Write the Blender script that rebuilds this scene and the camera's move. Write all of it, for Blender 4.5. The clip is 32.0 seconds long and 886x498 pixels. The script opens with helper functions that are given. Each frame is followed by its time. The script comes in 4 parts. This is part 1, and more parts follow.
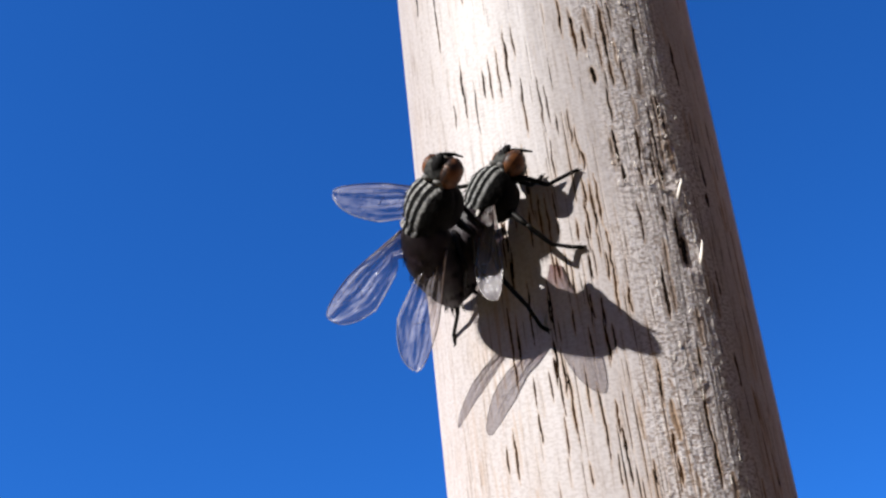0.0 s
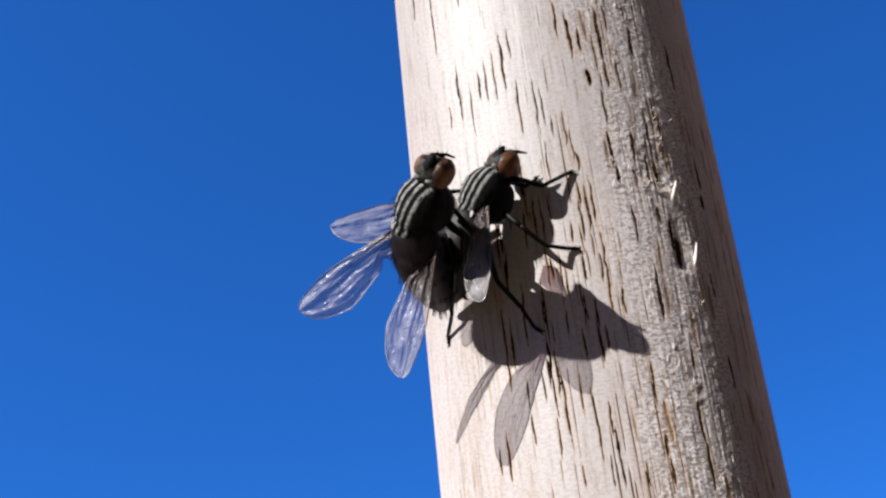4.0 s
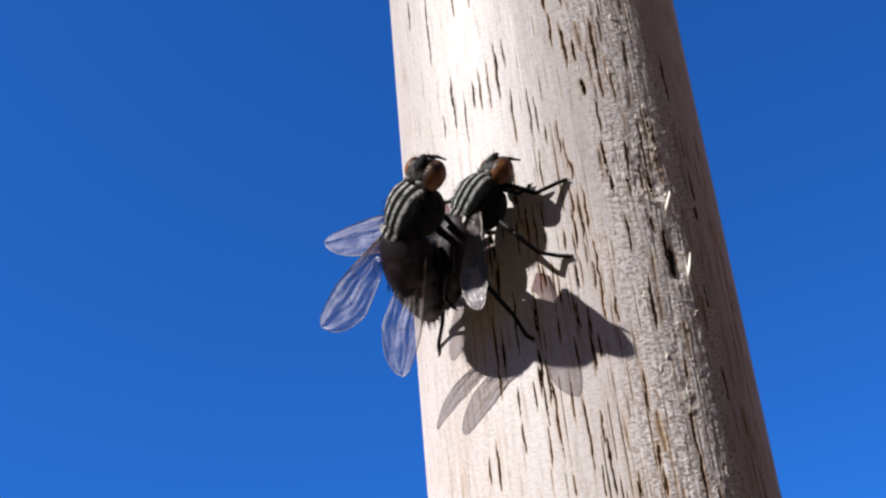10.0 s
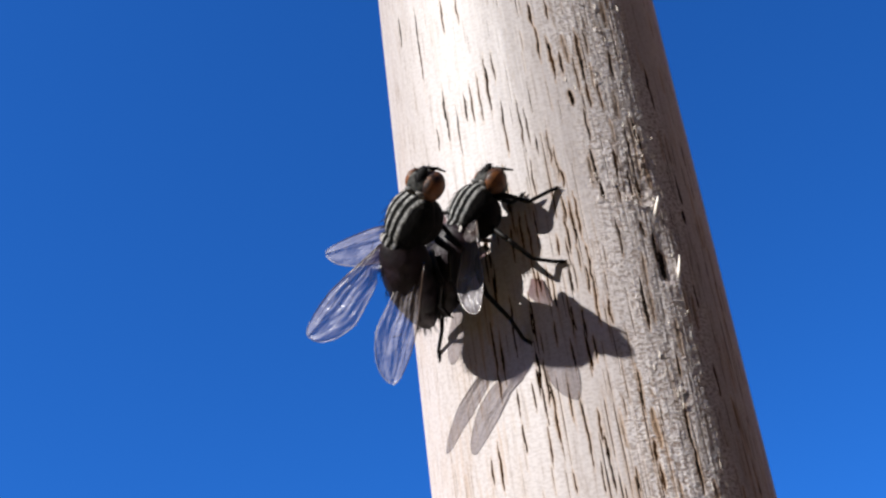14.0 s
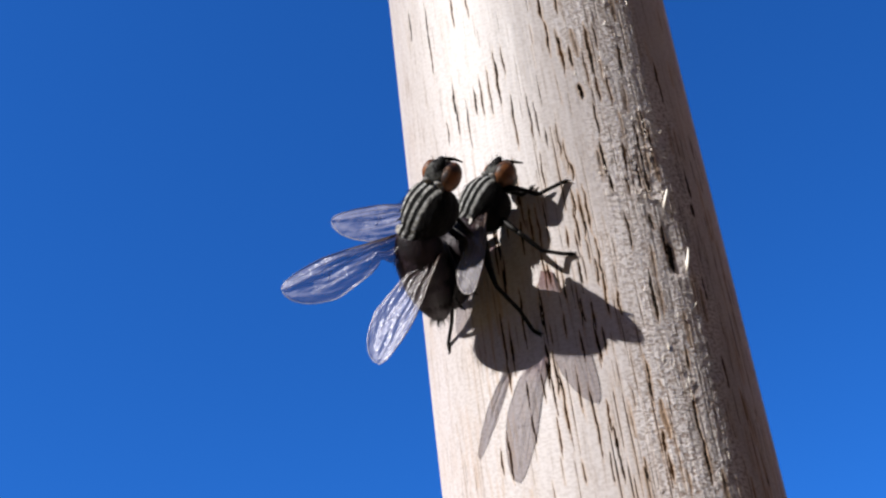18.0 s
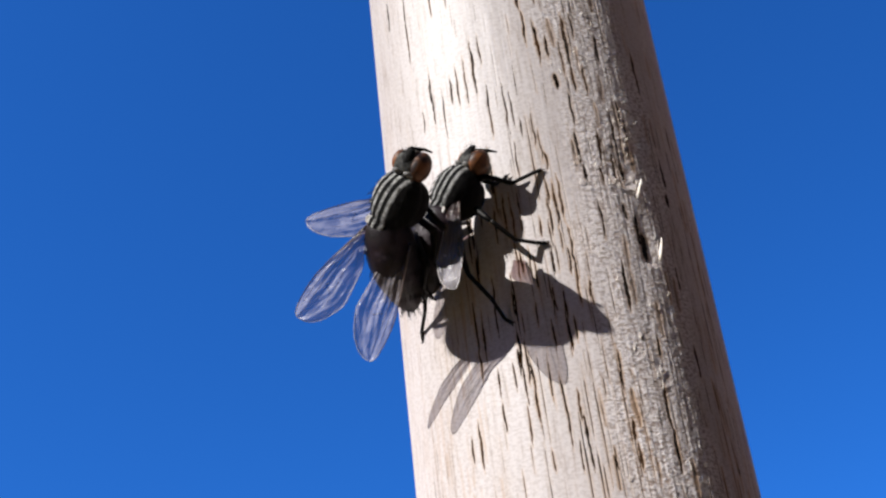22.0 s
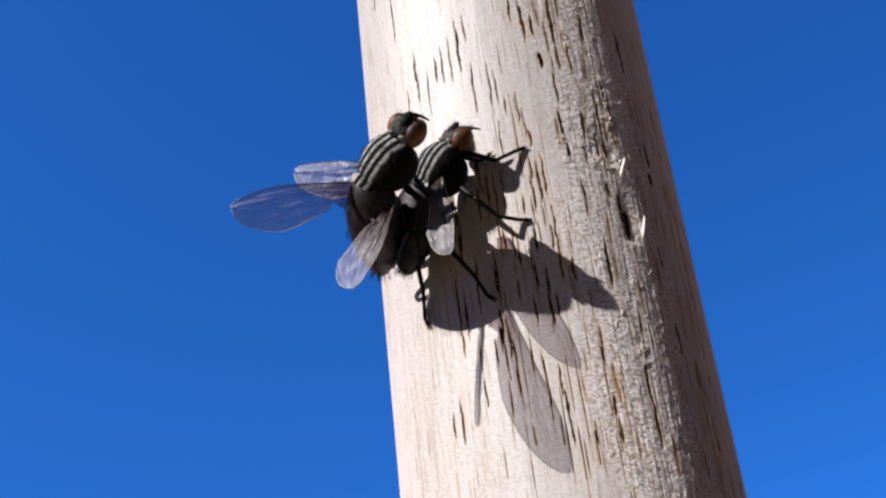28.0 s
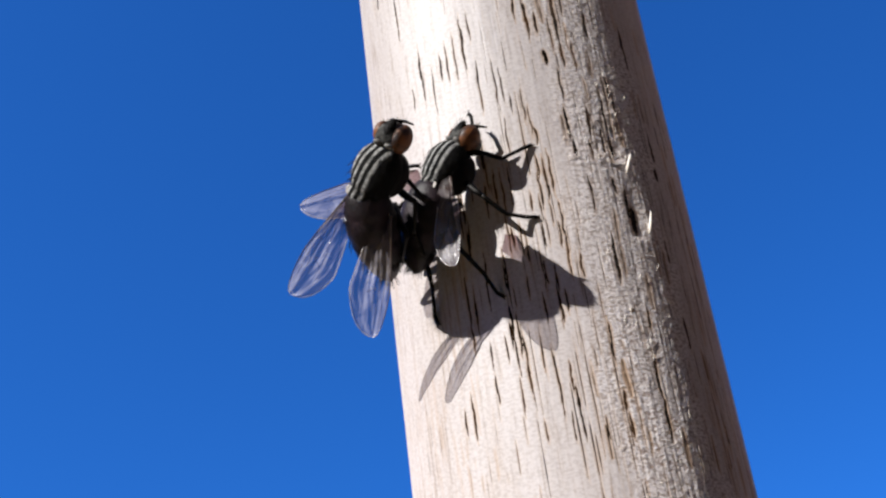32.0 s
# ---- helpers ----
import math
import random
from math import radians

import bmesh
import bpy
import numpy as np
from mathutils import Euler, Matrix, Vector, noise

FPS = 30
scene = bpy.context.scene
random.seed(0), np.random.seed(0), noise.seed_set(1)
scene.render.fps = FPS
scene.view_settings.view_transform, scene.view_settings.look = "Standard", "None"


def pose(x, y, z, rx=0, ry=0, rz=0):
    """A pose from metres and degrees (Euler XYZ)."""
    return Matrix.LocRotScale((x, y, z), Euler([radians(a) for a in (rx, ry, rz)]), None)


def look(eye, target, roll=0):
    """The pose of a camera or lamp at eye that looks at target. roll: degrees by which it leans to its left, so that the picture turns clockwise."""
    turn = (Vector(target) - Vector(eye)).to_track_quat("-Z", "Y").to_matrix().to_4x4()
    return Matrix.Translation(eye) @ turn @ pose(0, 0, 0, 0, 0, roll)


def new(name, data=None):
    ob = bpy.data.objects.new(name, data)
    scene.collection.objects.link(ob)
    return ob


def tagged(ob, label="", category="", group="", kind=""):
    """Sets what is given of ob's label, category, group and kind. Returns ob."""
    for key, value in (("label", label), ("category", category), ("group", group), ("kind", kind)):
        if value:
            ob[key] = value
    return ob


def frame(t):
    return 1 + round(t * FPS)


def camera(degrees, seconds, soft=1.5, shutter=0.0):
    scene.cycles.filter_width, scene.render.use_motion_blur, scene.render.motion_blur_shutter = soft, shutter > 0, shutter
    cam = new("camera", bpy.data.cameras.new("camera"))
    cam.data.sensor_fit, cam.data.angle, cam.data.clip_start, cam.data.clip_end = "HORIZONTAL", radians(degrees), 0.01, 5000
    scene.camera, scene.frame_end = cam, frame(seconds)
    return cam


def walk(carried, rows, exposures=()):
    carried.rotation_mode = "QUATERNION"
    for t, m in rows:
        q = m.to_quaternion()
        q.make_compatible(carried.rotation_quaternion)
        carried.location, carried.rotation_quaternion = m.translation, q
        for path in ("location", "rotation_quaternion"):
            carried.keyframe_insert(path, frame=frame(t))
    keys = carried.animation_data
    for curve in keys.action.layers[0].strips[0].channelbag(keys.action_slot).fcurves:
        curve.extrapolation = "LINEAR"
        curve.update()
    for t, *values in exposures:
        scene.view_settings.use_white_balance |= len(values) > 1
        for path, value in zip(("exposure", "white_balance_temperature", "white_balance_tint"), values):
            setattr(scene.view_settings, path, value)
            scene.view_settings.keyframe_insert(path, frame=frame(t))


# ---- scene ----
cam = camera(50.0, 32.0, soft=2.4)
PATH = [
    (0, pose(-0.00046, -0.07073, 1.45316, 110.46, 5.83, 10.26)),
    (0.5, pose(-0.00123, -0.07117, 1.45380, 109.82, 6.16, 10.41)),
    (1, pose(-0.00062, -0.07079, 1.45323, 109.82, 6.17, 10.61)),
    (1.5, pose(-0.00052, -0.07110, 1.45364, 110.03, 5.92, 10.51)),
    (2, pose(-0.00110, -0.07053, 1.45224, 111.11, 5.76, 10.12)),
    (2.5, pose(-0.00031, -0.07073, 1.45339, 110.37, 5.39, 10.33)),
    (3, pose(0.00075, -0.07025, 1.45233, 110.97, 5.34, 10.17)),
    (3.5, pose(-0.00015, -0.07051, 1.45267, 110.93, 5.53, 10.40)),
    (5.5, pose(0.00100, -0.06992, 1.45180, 111.98, 5.21, 9.74)),
    (6, pose(0.00043, -0.06903, 1.45047, 112.58, 5.00, 9.64)),
    (6.5, pose(0.00021, -0.06901, 1.45043, 112.24, 5.24, 9.76)),
    (7, pose(-0.00115, -0.06969, 1.45141, 112.77, 4.99, 9.93)),
    (7.5, pose(-0.00110, -0.06984, 1.45159, 113.03, 4.90, 9.72)),
    (8, pose(-0.00091, -0.06945, 1.45114, 113.37, 4.90, 10.16)),
    (8.5, pose(-0.00076, -0.06951, 1.45092, 113.18, 4.93, 10.21)),
    (9, pose(0.00009, -0.06880, 1.45034, 113.38, 4.79, 9.83)),
    (9.5, pose(-0.00003, -0.06917, 1.45085, 112.93, 4.80, 9.73)),
    (10, pose(-0.00022, -0.06927, 1.45115, 112.98, 4.90, 9.64)),
    (10.5, pose(0.00065, -0.06887, 1.45043, 112.79, 5.08, 9.55)),
    (11, pose(0.00062, -0.06806, 1.44949, 113.17, 5.21, 9.27)),
    (11.5, pose(0.00032, -0.06914, 1.45072, 112.88, 5.33, 9.47)),
    (12, pose(0.00061, -0.07102, 1.45067, 113.68, 6.02, 9.20)),
    (12.5, pose(0.00053, -0.07060, 1.45018, 113.55, 6.09, 8.85)),
    (13, pose(0.00036, -0.07047, 1.44995, 113.91, 6.15, 9.02)),
    (13.5, pose(0.00023, -0.07102, 1.45032, 113.42, 6.29, 9.24)),
    (14, pose(-0.00048, -0.07115, 1.45027, 113.66, 6.57, 9.72)),
    (14.5, pose(-0.00179, -0.07161, 1.45059, 113.57, 6.70, 9.63)),
    (15, pose(-0.00080, -0.07084, 1.44992, 113.88, 6.36, 9.01)),
    (15.5, pose(-0.00093, -0.07102, 1.45022, 113.25, 6.56, 9.44)),
    (17.5, pose(0.00051, -0.07124, 1.44964, 113.49, 6.45, 10.18)),
    (18, pose(-0.00070, -0.07149, 1.44978, 113.55, 6.33, 10.07)),
    (18.5, pose(-0.00106, -0.07078, 1.44880, 114.05, 6.18, 9.62)),
    (19, pose(-0.00065, -0.06998, 1.44763, 114.20, 6.17, 9.10)),
    (19.5, pose(0.00015, -0.07025, 1.44791, 113.71, 6.46, 9.19)),
    (20, pose(-0.00077, -0.07020, 1.44809, 113.52, 6.50, 9.42)),
    (20.5, pose(-0.00006, -0.06984, 1.44762, 113.39, 6.38, 9.38)),
    (21, pose(-0.00005, -0.06914, 1.44710, 113.47, 6.75, 8.82)),
    (21.5, pose(0.00060, -0.07032, 1.44836, 113.36, 6.38, 9.61)),
    (22, pose(0.00054, -0.07081, 1.44895, 113.53, 6.18, 9.61)),
    (22.5, pose(0.00007, -0.07048, 1.44828, 113.74, 6.11, 10.09)),
    (23, pose(-0.00116, -0.06993, 1.44766, 114.09, 6.00, 9.59)),
    (23.5, pose(0.00101, -0.07016, 1.44803, 113.45, 6.13, 9.64)),
    (24, pose(0.00081, -0.07014, 1.44811, 113.18, 6.37, 9.67)),
    (24.5, pose(-0.00007, -0.07089, 1.44893, 113.05, 6.24, 9.76)),
    (26.5, pose(-0.00083, -0.06975, 1.44738, 115.01, 5.42, 8.45)),
    (27, pose(0.00060, -0.07024, 1.44806, 113.99, 5.58, 8.82)),
    (27.5, pose(0.00009, -0.06977, 1.44718, 114.23, 5.89, 8.35)),
    (28, pose(0.00081, -0.07020, 1.44761, 113.31, 6.12, 8.95)),
    (28.5, pose(-0.00000, -0.07008, 1.44741, 113.56, 6.29, 8.85)),
    (29, pose(-0.00005, -0.07035, 1.44794, 113.53, 6.65, 9.42)),
    (29.5, pose(-0.00022, -0.07049, 1.44780, 113.44, 6.36, 8.57)),
    (30, pose(-0.00059, -0.07108, 1.44857, 113.00, 6.65, 9.20)),
    (30.5, pose(-0.00055, -0.06989, 1.44692, 113.99, 6.54, 8.33)),
    (31, pose(-0.00053, -0.06973, 1.44689, 113.87, 6.61, 8.42)),
    (31.5, pose(-0.00087, -0.07005, 1.44720, 113.56, 6.77, 8.30)),
    (32, pose(0.00005, -0.07096, 1.44804, 112.72, 6.98, 9.01)),
]
walk(cam, PATH, exposures=[(0, 0.77), (32, 0.77)])

# ---------------------------------------------------------------- light
SUN_AZIMUTH, SUN_HEIGHT = radians(-49.5), radians(38)
sun_way = Vector((math.cos(SUN_HEIGHT) * math.sin(SUN_AZIMUTH), -math.cos(SUN_HEIGHT) * math.cos(SUN_AZIMUTH), math.sin(SUN_HEIGHT)))

world = bpy.data.worlds.new("clear_sky")
scene.world = world
world.use_nodes = True
wn, wl = world.node_tree.nodes, world.node_tree.links
wn.clear()
sky = wn.new("ShaderNodeTexSky")
sky.sky_type, sky.sun_disc = "NISHITA", False
sky.sun_elevation, sky.sun_rotation = SUN_HEIGHT, radians(229.5)
sky.altitude, sky.air_density, sky.dust_density, sky.ozone_density = 1500, 1.0, 0.0, 1.5
# a very clear high sky: little paling towards the horizon
where = wn.new("ShaderNodeTexCoord")
higher = wn.new("ShaderNodeVectorMath")
higher.operation = "ADD"
higher.inputs[1].default_value = (0, 0, 0.36)
unit = wn.new("ShaderNodeVectorMath")
unit.operation = "NORMALIZE"
wl.new(where.outputs["Generated"], higher.inputs[0])
wl.new(higher.outputs[0], unit.inputs[0])
wl.new(unit.outputs[0], sky.inputs["Vector"])
deeper = wn.new("ShaderNodeMix")
deeper.data_type, deeper.blend_type = "RGBA", "MULTIPLY"
deeper.inputs[0].default_value = 1.0
deeper.inputs[7].default_value = (0.17, 0.73, 1.60, 1)
back = wn.new("ShaderNodeBackground")
back.inputs["Strength"].default_value = 0.0797
wout = wn.new("ShaderNodeOutputWorld")
wl.new(sky.outputs["Color"], deeper.inputs[6])
wl.new(deeper.outputs[2], back.inputs["Color"])
wl.new(back.outputs["Background"], wout.inputs["Surface"])

sun_data = bpy.data.lights.new("sun", "SUN")
sun_data.energy, sun_data.angle, sun_data.color = 5.0, radians(0.53), (1.0, 0.965, 0.93)
sun = new("sun", sun_data)
sun.matrix_basis = look(sun_way * 3, (0, 0, 0))


# ---------------------------------------------------------------- materials
def material(name):
    m = bpy.data.materials.new(name)
    m.use_nodes = True
    n, l = m.node_tree.nodes, m.node_tree.links
    return m, n, l, n["Principled BSDF"]


def ramp(n, stops):
    r = n.new("ShaderNodeValToRGB")
    e = r.color_ramp.elements
    while len(e) < len(stops):
        e.new(0.5)
    for k, (at, c) in enumerate(stops):
        e[k].position = at
        e[k].color = (*c, 1) if len(c) == 3 else (c[0], c[0], c[0], 1)
    return r


def noise_node(n, l, coords, scale, detail=4.0, rough=0.55, stretch=None):
    t = n.new("ShaderNodeTexNoise")
    t.inputs["Scale"].default_value, t.inputs["Detail"].default_value, t.inputs["Roughness"].default_value = scale, detail, rough
    if stretch:
        s = n.new("ShaderNodeMapping")
        s.inputs["Scale"].default_value = stretch
        l.new(coords, s.inputs["Vector"])
        coords = s.outputs["Vector"]
    l.new(coords, t.inputs["Vector"])
    return t


def mix_colour(n, l, fac, a, b, blend="MIX"):
    m = n.new("ShaderNodeMix")
    m.data_type, m.blend_type = "RGBA", blend
    for key, v in ((0, fac), (6, a), (7, b)):
        if isinstance(v, (int, float)):
            m.inputs[key].default_value = v
        elif isinstance(v, tuple):
            m.inputs[key].default_value = (*v, 1)
        else:
            l.new(v, m.inputs[key])
    return m.outputs[2]


def bump(n, l, height, strength, distance, into):
    b = n.new("ShaderNodeBump")
    b.inputs["Strength"].default_value, b.inputs["Distance"].default_value = strength, distance
    l.new(height, b.inputs["Height"])
    l.new(b.outputs["Normal"], into)


def wood_material():
    m, n, l, p = material("bare_weathered_wood")
    co = n.new("ShaderNodeTexCoord").outputs["Object"]
    broad = noise_node(n, l, co, 260, 3, 0.6, (1, 1, 0.10))
    fine = noise_node(n, l, co, 2600, 4, 0.65, (1, 1, 0.07))
    base = ramp(n, [(0.30, (0.45, 0.372, 0.33)), (0.45, (0.52, 0.467, 0.452)), (0.66, (0.575, 0.527, 0.522))])
    l.new(broad.outputs["Fac"], base.inputs["Fac"])
    streak = ramp(n, [(0.31, (0.46, 0.33, 0.23)), (0.42, (0.93, 0.905, 0.885)), (0.6, (1.0, 1.0, 1.0))])
    l.new(fine.outputs["Fac"], streak.inputs["Fac"])
    c = mix_colour(n, l, 0.9, base.outputs["Color"], streak.outputs["Color"], "MULTIPLY")
    grey = n.new("ShaderNodeAttribute")
    grey.attribute_name = "torn"
    fuzz = noise_node(n, l, co, 4200, 3, 0.6, (0.8, 0.8, 1.5))
    flecks = ramp(n, [(0.38, (0.24, 0.155, 0.11)), (0.46, (0.49, 0.43, 0.41)), (0.55, (0.80, 0.75, 0.74))])
    l.new(fuzz.outputs["Fac"], flecks.inputs["Fac"])
    strong = n.new("ShaderNodeMath")
    strong.operation = "MULTIPLY_ADD"
    strong.use_clamp = True
    strong.inputs[1].default_value, strong.inputs[2].default_value = 1.6, 0.20
    l.new(grey.outputs["Fac"], strong.inputs[0])
    c = mix_colour(n, l, strong.outputs[0], c, flecks.outputs["Color"])
    tan = n.new("ShaderNodeAttribute")
    tan.attribute_name = "tan"
    faint = n.new("ShaderNodeMath")
    faint.operation = "MULTIPLY"
    patch = noise_node(n, l, co, 330, 3, 0.6, (1, 1, 0.35))
    warm = ramp(n, [(0.36, (0.25,)), (0.60, (0.95,))])
    l.new(patch.outputs["Fac"], warm.inputs["Fac"])
    l.new(warm.outputs["Color"], faint.inputs[1])
    l.new(tan.outputs["Fac"], faint.inputs[0])
    c = mix_colour(n, l, faint.outputs[0], c, (0.47, 0.29, 0.155))
    pore = n.new("ShaderNodeAttribute")
    pore.attribute_name = "pore"
    tone = ramp(n, [(0.44, (0.008, 0.004, 0.002)), (0.66, (0.080, 0.036, 0.013))])
    hue = noise_node(n, l, co, 900, 3, 0.6, (1, 1, 0.4))
    l.new(hue.outputs["Fac"], tone.inputs["Fac"])
    crisp = n.new("ShaderNodeMapRange")
    crisp.interpolation_type = "SMOOTHSTEP"
    crisp.inputs["From Min"].default_value, crisp.inputs["From Max"].default_value = 0.34, 0.80
    l.new(pore.outputs["Fac"], crisp.inputs["Value"])
    c = mix_colour(n, l, crisp.outputs["Result"], c, tone.outputs["Color"])
    l.new(c, p.inputs["Base Color"])
    p.inputs["Roughness"].default_value = 0.70
    hollow = n.new("ShaderNodeMath")
    hollow.operation = "SUBTRACT"
    hollow.inputs[0].default_value = 1.0
    l.new(crisp.outputs["Result"], hollow.inputs[1])
    l.new(hollow.outputs[0], p.inputs["Specular IOR Level"])
    p.inputs["IOR"].default_value = 1.85
    p.inputs["Diffuse Roughness"].default_value = 1.0
    fibre = n.new("ShaderNodeMath")
    fibre.operation = "MULTIPLY"
    fibre.inputs[1].default_value = 0.5
    l.new(grey.outputs["Fac"], fibre.inputs[0])
    l.new(fibre.outputs[0], p.inputs["Sheen Weight"])
    p.inputs["Sheen Roughness"].default_value = 0.45
    rough_share = n.new("ShaderNodeMath")
    rough_share.operation = "MULTIPLY_ADD"
    rough_share.inputs[1].default_value, rough_share.inputs[2].default_value = 2.6, 0.12
    l.new(grey.outputs["Fac"], rough_share.inputs[0])
    both = n.new("ShaderNodeMath")
    both.operation = "MULTIPLY"
    l.new(fuzz.outputs["Fac"], both.inputs[0])
    l.new(rough_share.outputs[0], both.inputs[1])
    bump(n, l, both.outputs[0], 0.45, 0.00015, p.inputs["Normal"])
    return m


def splinter_material():
    m, n, l, p = material("raised_wood_fibre")
    co = n.new("ShaderNodeTexCoord").outputs["Object"]
    t = noise_node(n, l, co, 3000, 3, 0.6, (1, 1, 0.15))
    r = ramp(n, [(0.3, (0.62, 0.55, 0.47)), (0.7, (0.82, 0.78, 0.72))])
    l.new(t.outputs["Fac"], r.inputs["Fac"])
    l.new(r.outputs["Color"], p.inputs["Base Color"])
    p.inputs["Roughness"].default_value = 0.7
    return m


def ground_material():
    m, n, l, p = material("dry_earth")
    co = n.new("ShaderNodeTexCoord").outputs["Object"]
    a, b = noise_node(n, l, co, 0.6, 6), noise_node(n, l, co, 35, 5)
    r = ramp(n, [(0.3, (0.22, 0.155, 0.07)), (0.7, (0.31, 0.225, 0.105))])
    l.new(a.outputs["Fac"], r.inputs["Fac"])
    s = ramp(n, [(0.3, (0.7,)), (0.7, (1.0,))])
    l.new(b.outputs["Fac"], s.inputs["Fac"])
    l.new(mix_colour(n, l, 1.0, r.outputs["Color"], s.outputs["Color"], "MULTIPLY"), p.inputs["Base Color"])
    p.inputs["Roughness"].default_value = 0.95
    bump(n, l, b.outputs["Fac"], 0.6, 0.02, p.inputs["Normal"])
    return m


def thorax_material():
    """Black cuticle under a grey bloom that leaves three dark bands along the back."""
    m, n, l, p = material("striped_thorax_cuticle")
    co = n.new("ShaderNodeTexCoord").outputs["Object"]
    sep = n.new("ShaderNodeSeparateXYZ")
    warp = noise_node(n, l, co, 900, 3)
    l.new(co, sep.inputs[0])
    rolled = n.new("ShaderNodeMath")
    rolled.inputs[1].default_value = 0.00042
    l.new(sep.outputs["X"], rolled.inputs[0])
    side = n.new("ShaderNodeMath")
    side.operation = "ABSOLUTE"
    l.new(rolled.outputs[0], side.inputs[0])
    scaled = n.new("ShaderNodeMath")
    scaled.operation = "MULTIPLY_ADD"
    scaled.inputs[1].default_value = 470.0
    l.new(side.outputs[0], scaled.inputs[0])
    small = n.new("ShaderNodeMath")
    small.operation = "MULTIPLY"
    small.inputs[1].default_value = 0.10
    l.new(warp.outputs["Fac"], small.inputs[0])
    l.new(small.outputs[0], scaled.inputs[2])
    black, bloom = (0.0035, 0.003, 0.003), (0.42, 0.42, 0.40)
    # the last stop darkens the flanks, putting their shade into the colour
    bands = ramp(n, [(0.12, black), (0.15, bloom), (0.22, bloom), (0.26, black), (0.39, black), (0.43, bloom), (0.49, bloom), (0.58, (0.006, 0.0055, 0.005))])
    l.new(scaled.outputs[0], bands.inputs["Fac"])
    mottle = noise_node(n, l, co, 5200, 4, 0.7)
    mr = ramp(n, [(0.36, (0.35,)), (0.60, (1.0,))])
    l.new(mottle.outputs["Fac"], mr.inputs["Fac"])
    l.new(mix_colour(n, l, 1.0, bands.outputs["Color"], mr.outputs["Color"], "MULTIPLY"), p.inputs["Base Color"])
    p.inputs["Roughness"].default_value = 0.7
    p.inputs["Specular IOR Level"].default_value = 0.08
    bump(n, l, mottle.outputs["Fac"], 0.7, 0.00016, p.inputs["Normal"])
    return m


def abdomen_material():
    m, n, l, p = material("dark_chequered_abdomen")
    co = n.new("ShaderNodeTexCoord").outputs["Object"]
    a, b = noise_node(n, l, co, 650, 2, 0.5), noise_node(n, l, co, 5500, 4, 0.7)
    r = ramp(n, [(0.40, (0.008, 0.005, 0.006)), (0.56, (0.019, 0.010, 0.014)), (0.70, (0.038, 0.025, 0.033))])
    l.new(a.outputs["Fac"], r.inputs["Fac"])
    s = ramp(n, [(0.3, (0.5,)), (0.7, (1.0,))])
    l.new(b.outputs["Fac"], s.inputs["Fac"])
    l.new(mix_colour(n, l, 1.0, r.outputs["Color"], s.outputs["Color"], "MULTIPLY"), p.inputs["Base Color"])
    p.inputs["Roughness"].default_value = 0.48
    p.inputs["Specular IOR Level"].default_value = 0.3
    bump(n, l, b.outputs["Fac"], 0.4, 0.0001, p.inputs["Normal"])
    return m


def plain_material(name, colour, rough, grain=3000.0, spread=0.35, spec=0.5):
    m, n, l, p = material(name)
    co = n.new("ShaderNodeTexCoord").outputs["Object"]
    t = noise_node(n, l, co, grain, 4, 0.6)
    lo, hi = tuple(v * (1 - spread) for v in colour), tuple(min(1, v * (1 + spread)) for v in colour)
    r = ramp(n, [(0.3, lo), (0.7, hi)])
    l.new(t.outputs["Fac"], r.inputs["Fac"])
    l.new(r.outputs["Color"], p.inputs["Base Color"])
    p.inputs["Roughness"].default_value, p.inputs["Specular IOR Level"].default_value = rough, spec
    bump(n, l, t.outputs["Fac"], 0.25, 0.00008, p.inputs["Normal"])
    return m


def eye_material():
    m, n, l, p = material("red_brown_compound_eye")
    co = n.new("ShaderNodeTexCoord").outputs["Object"]
    cells = n.new("ShaderNodeTexVoronoi")
    cells.inputs["Scale"].default_value = 9000
    l.new(co, cells.inputs["Vector"])
    # dark eye with broad orange patches that paint in its sunlit part
    t = noise_node(n, l, co, 1100, 2)
    r = ramp(n, [(0.44, (0.014, 0.006, 0.004)), (0.66, (0.16, 0.058, 0.018))])
    l.new(t.outputs["Fac"], r.inputs["Fac"])
    l.new(r.outputs["Color"], p.inputs["Base Color"])
    p.inputs["Roughness"].default_value = 0.5
    p.inputs["Specular IOR Level"].default_value = 0.3
    bump(n, l, cells.outputs["Distance"], 0.4, 0.00003, p.inputs["Normal"])
    return m


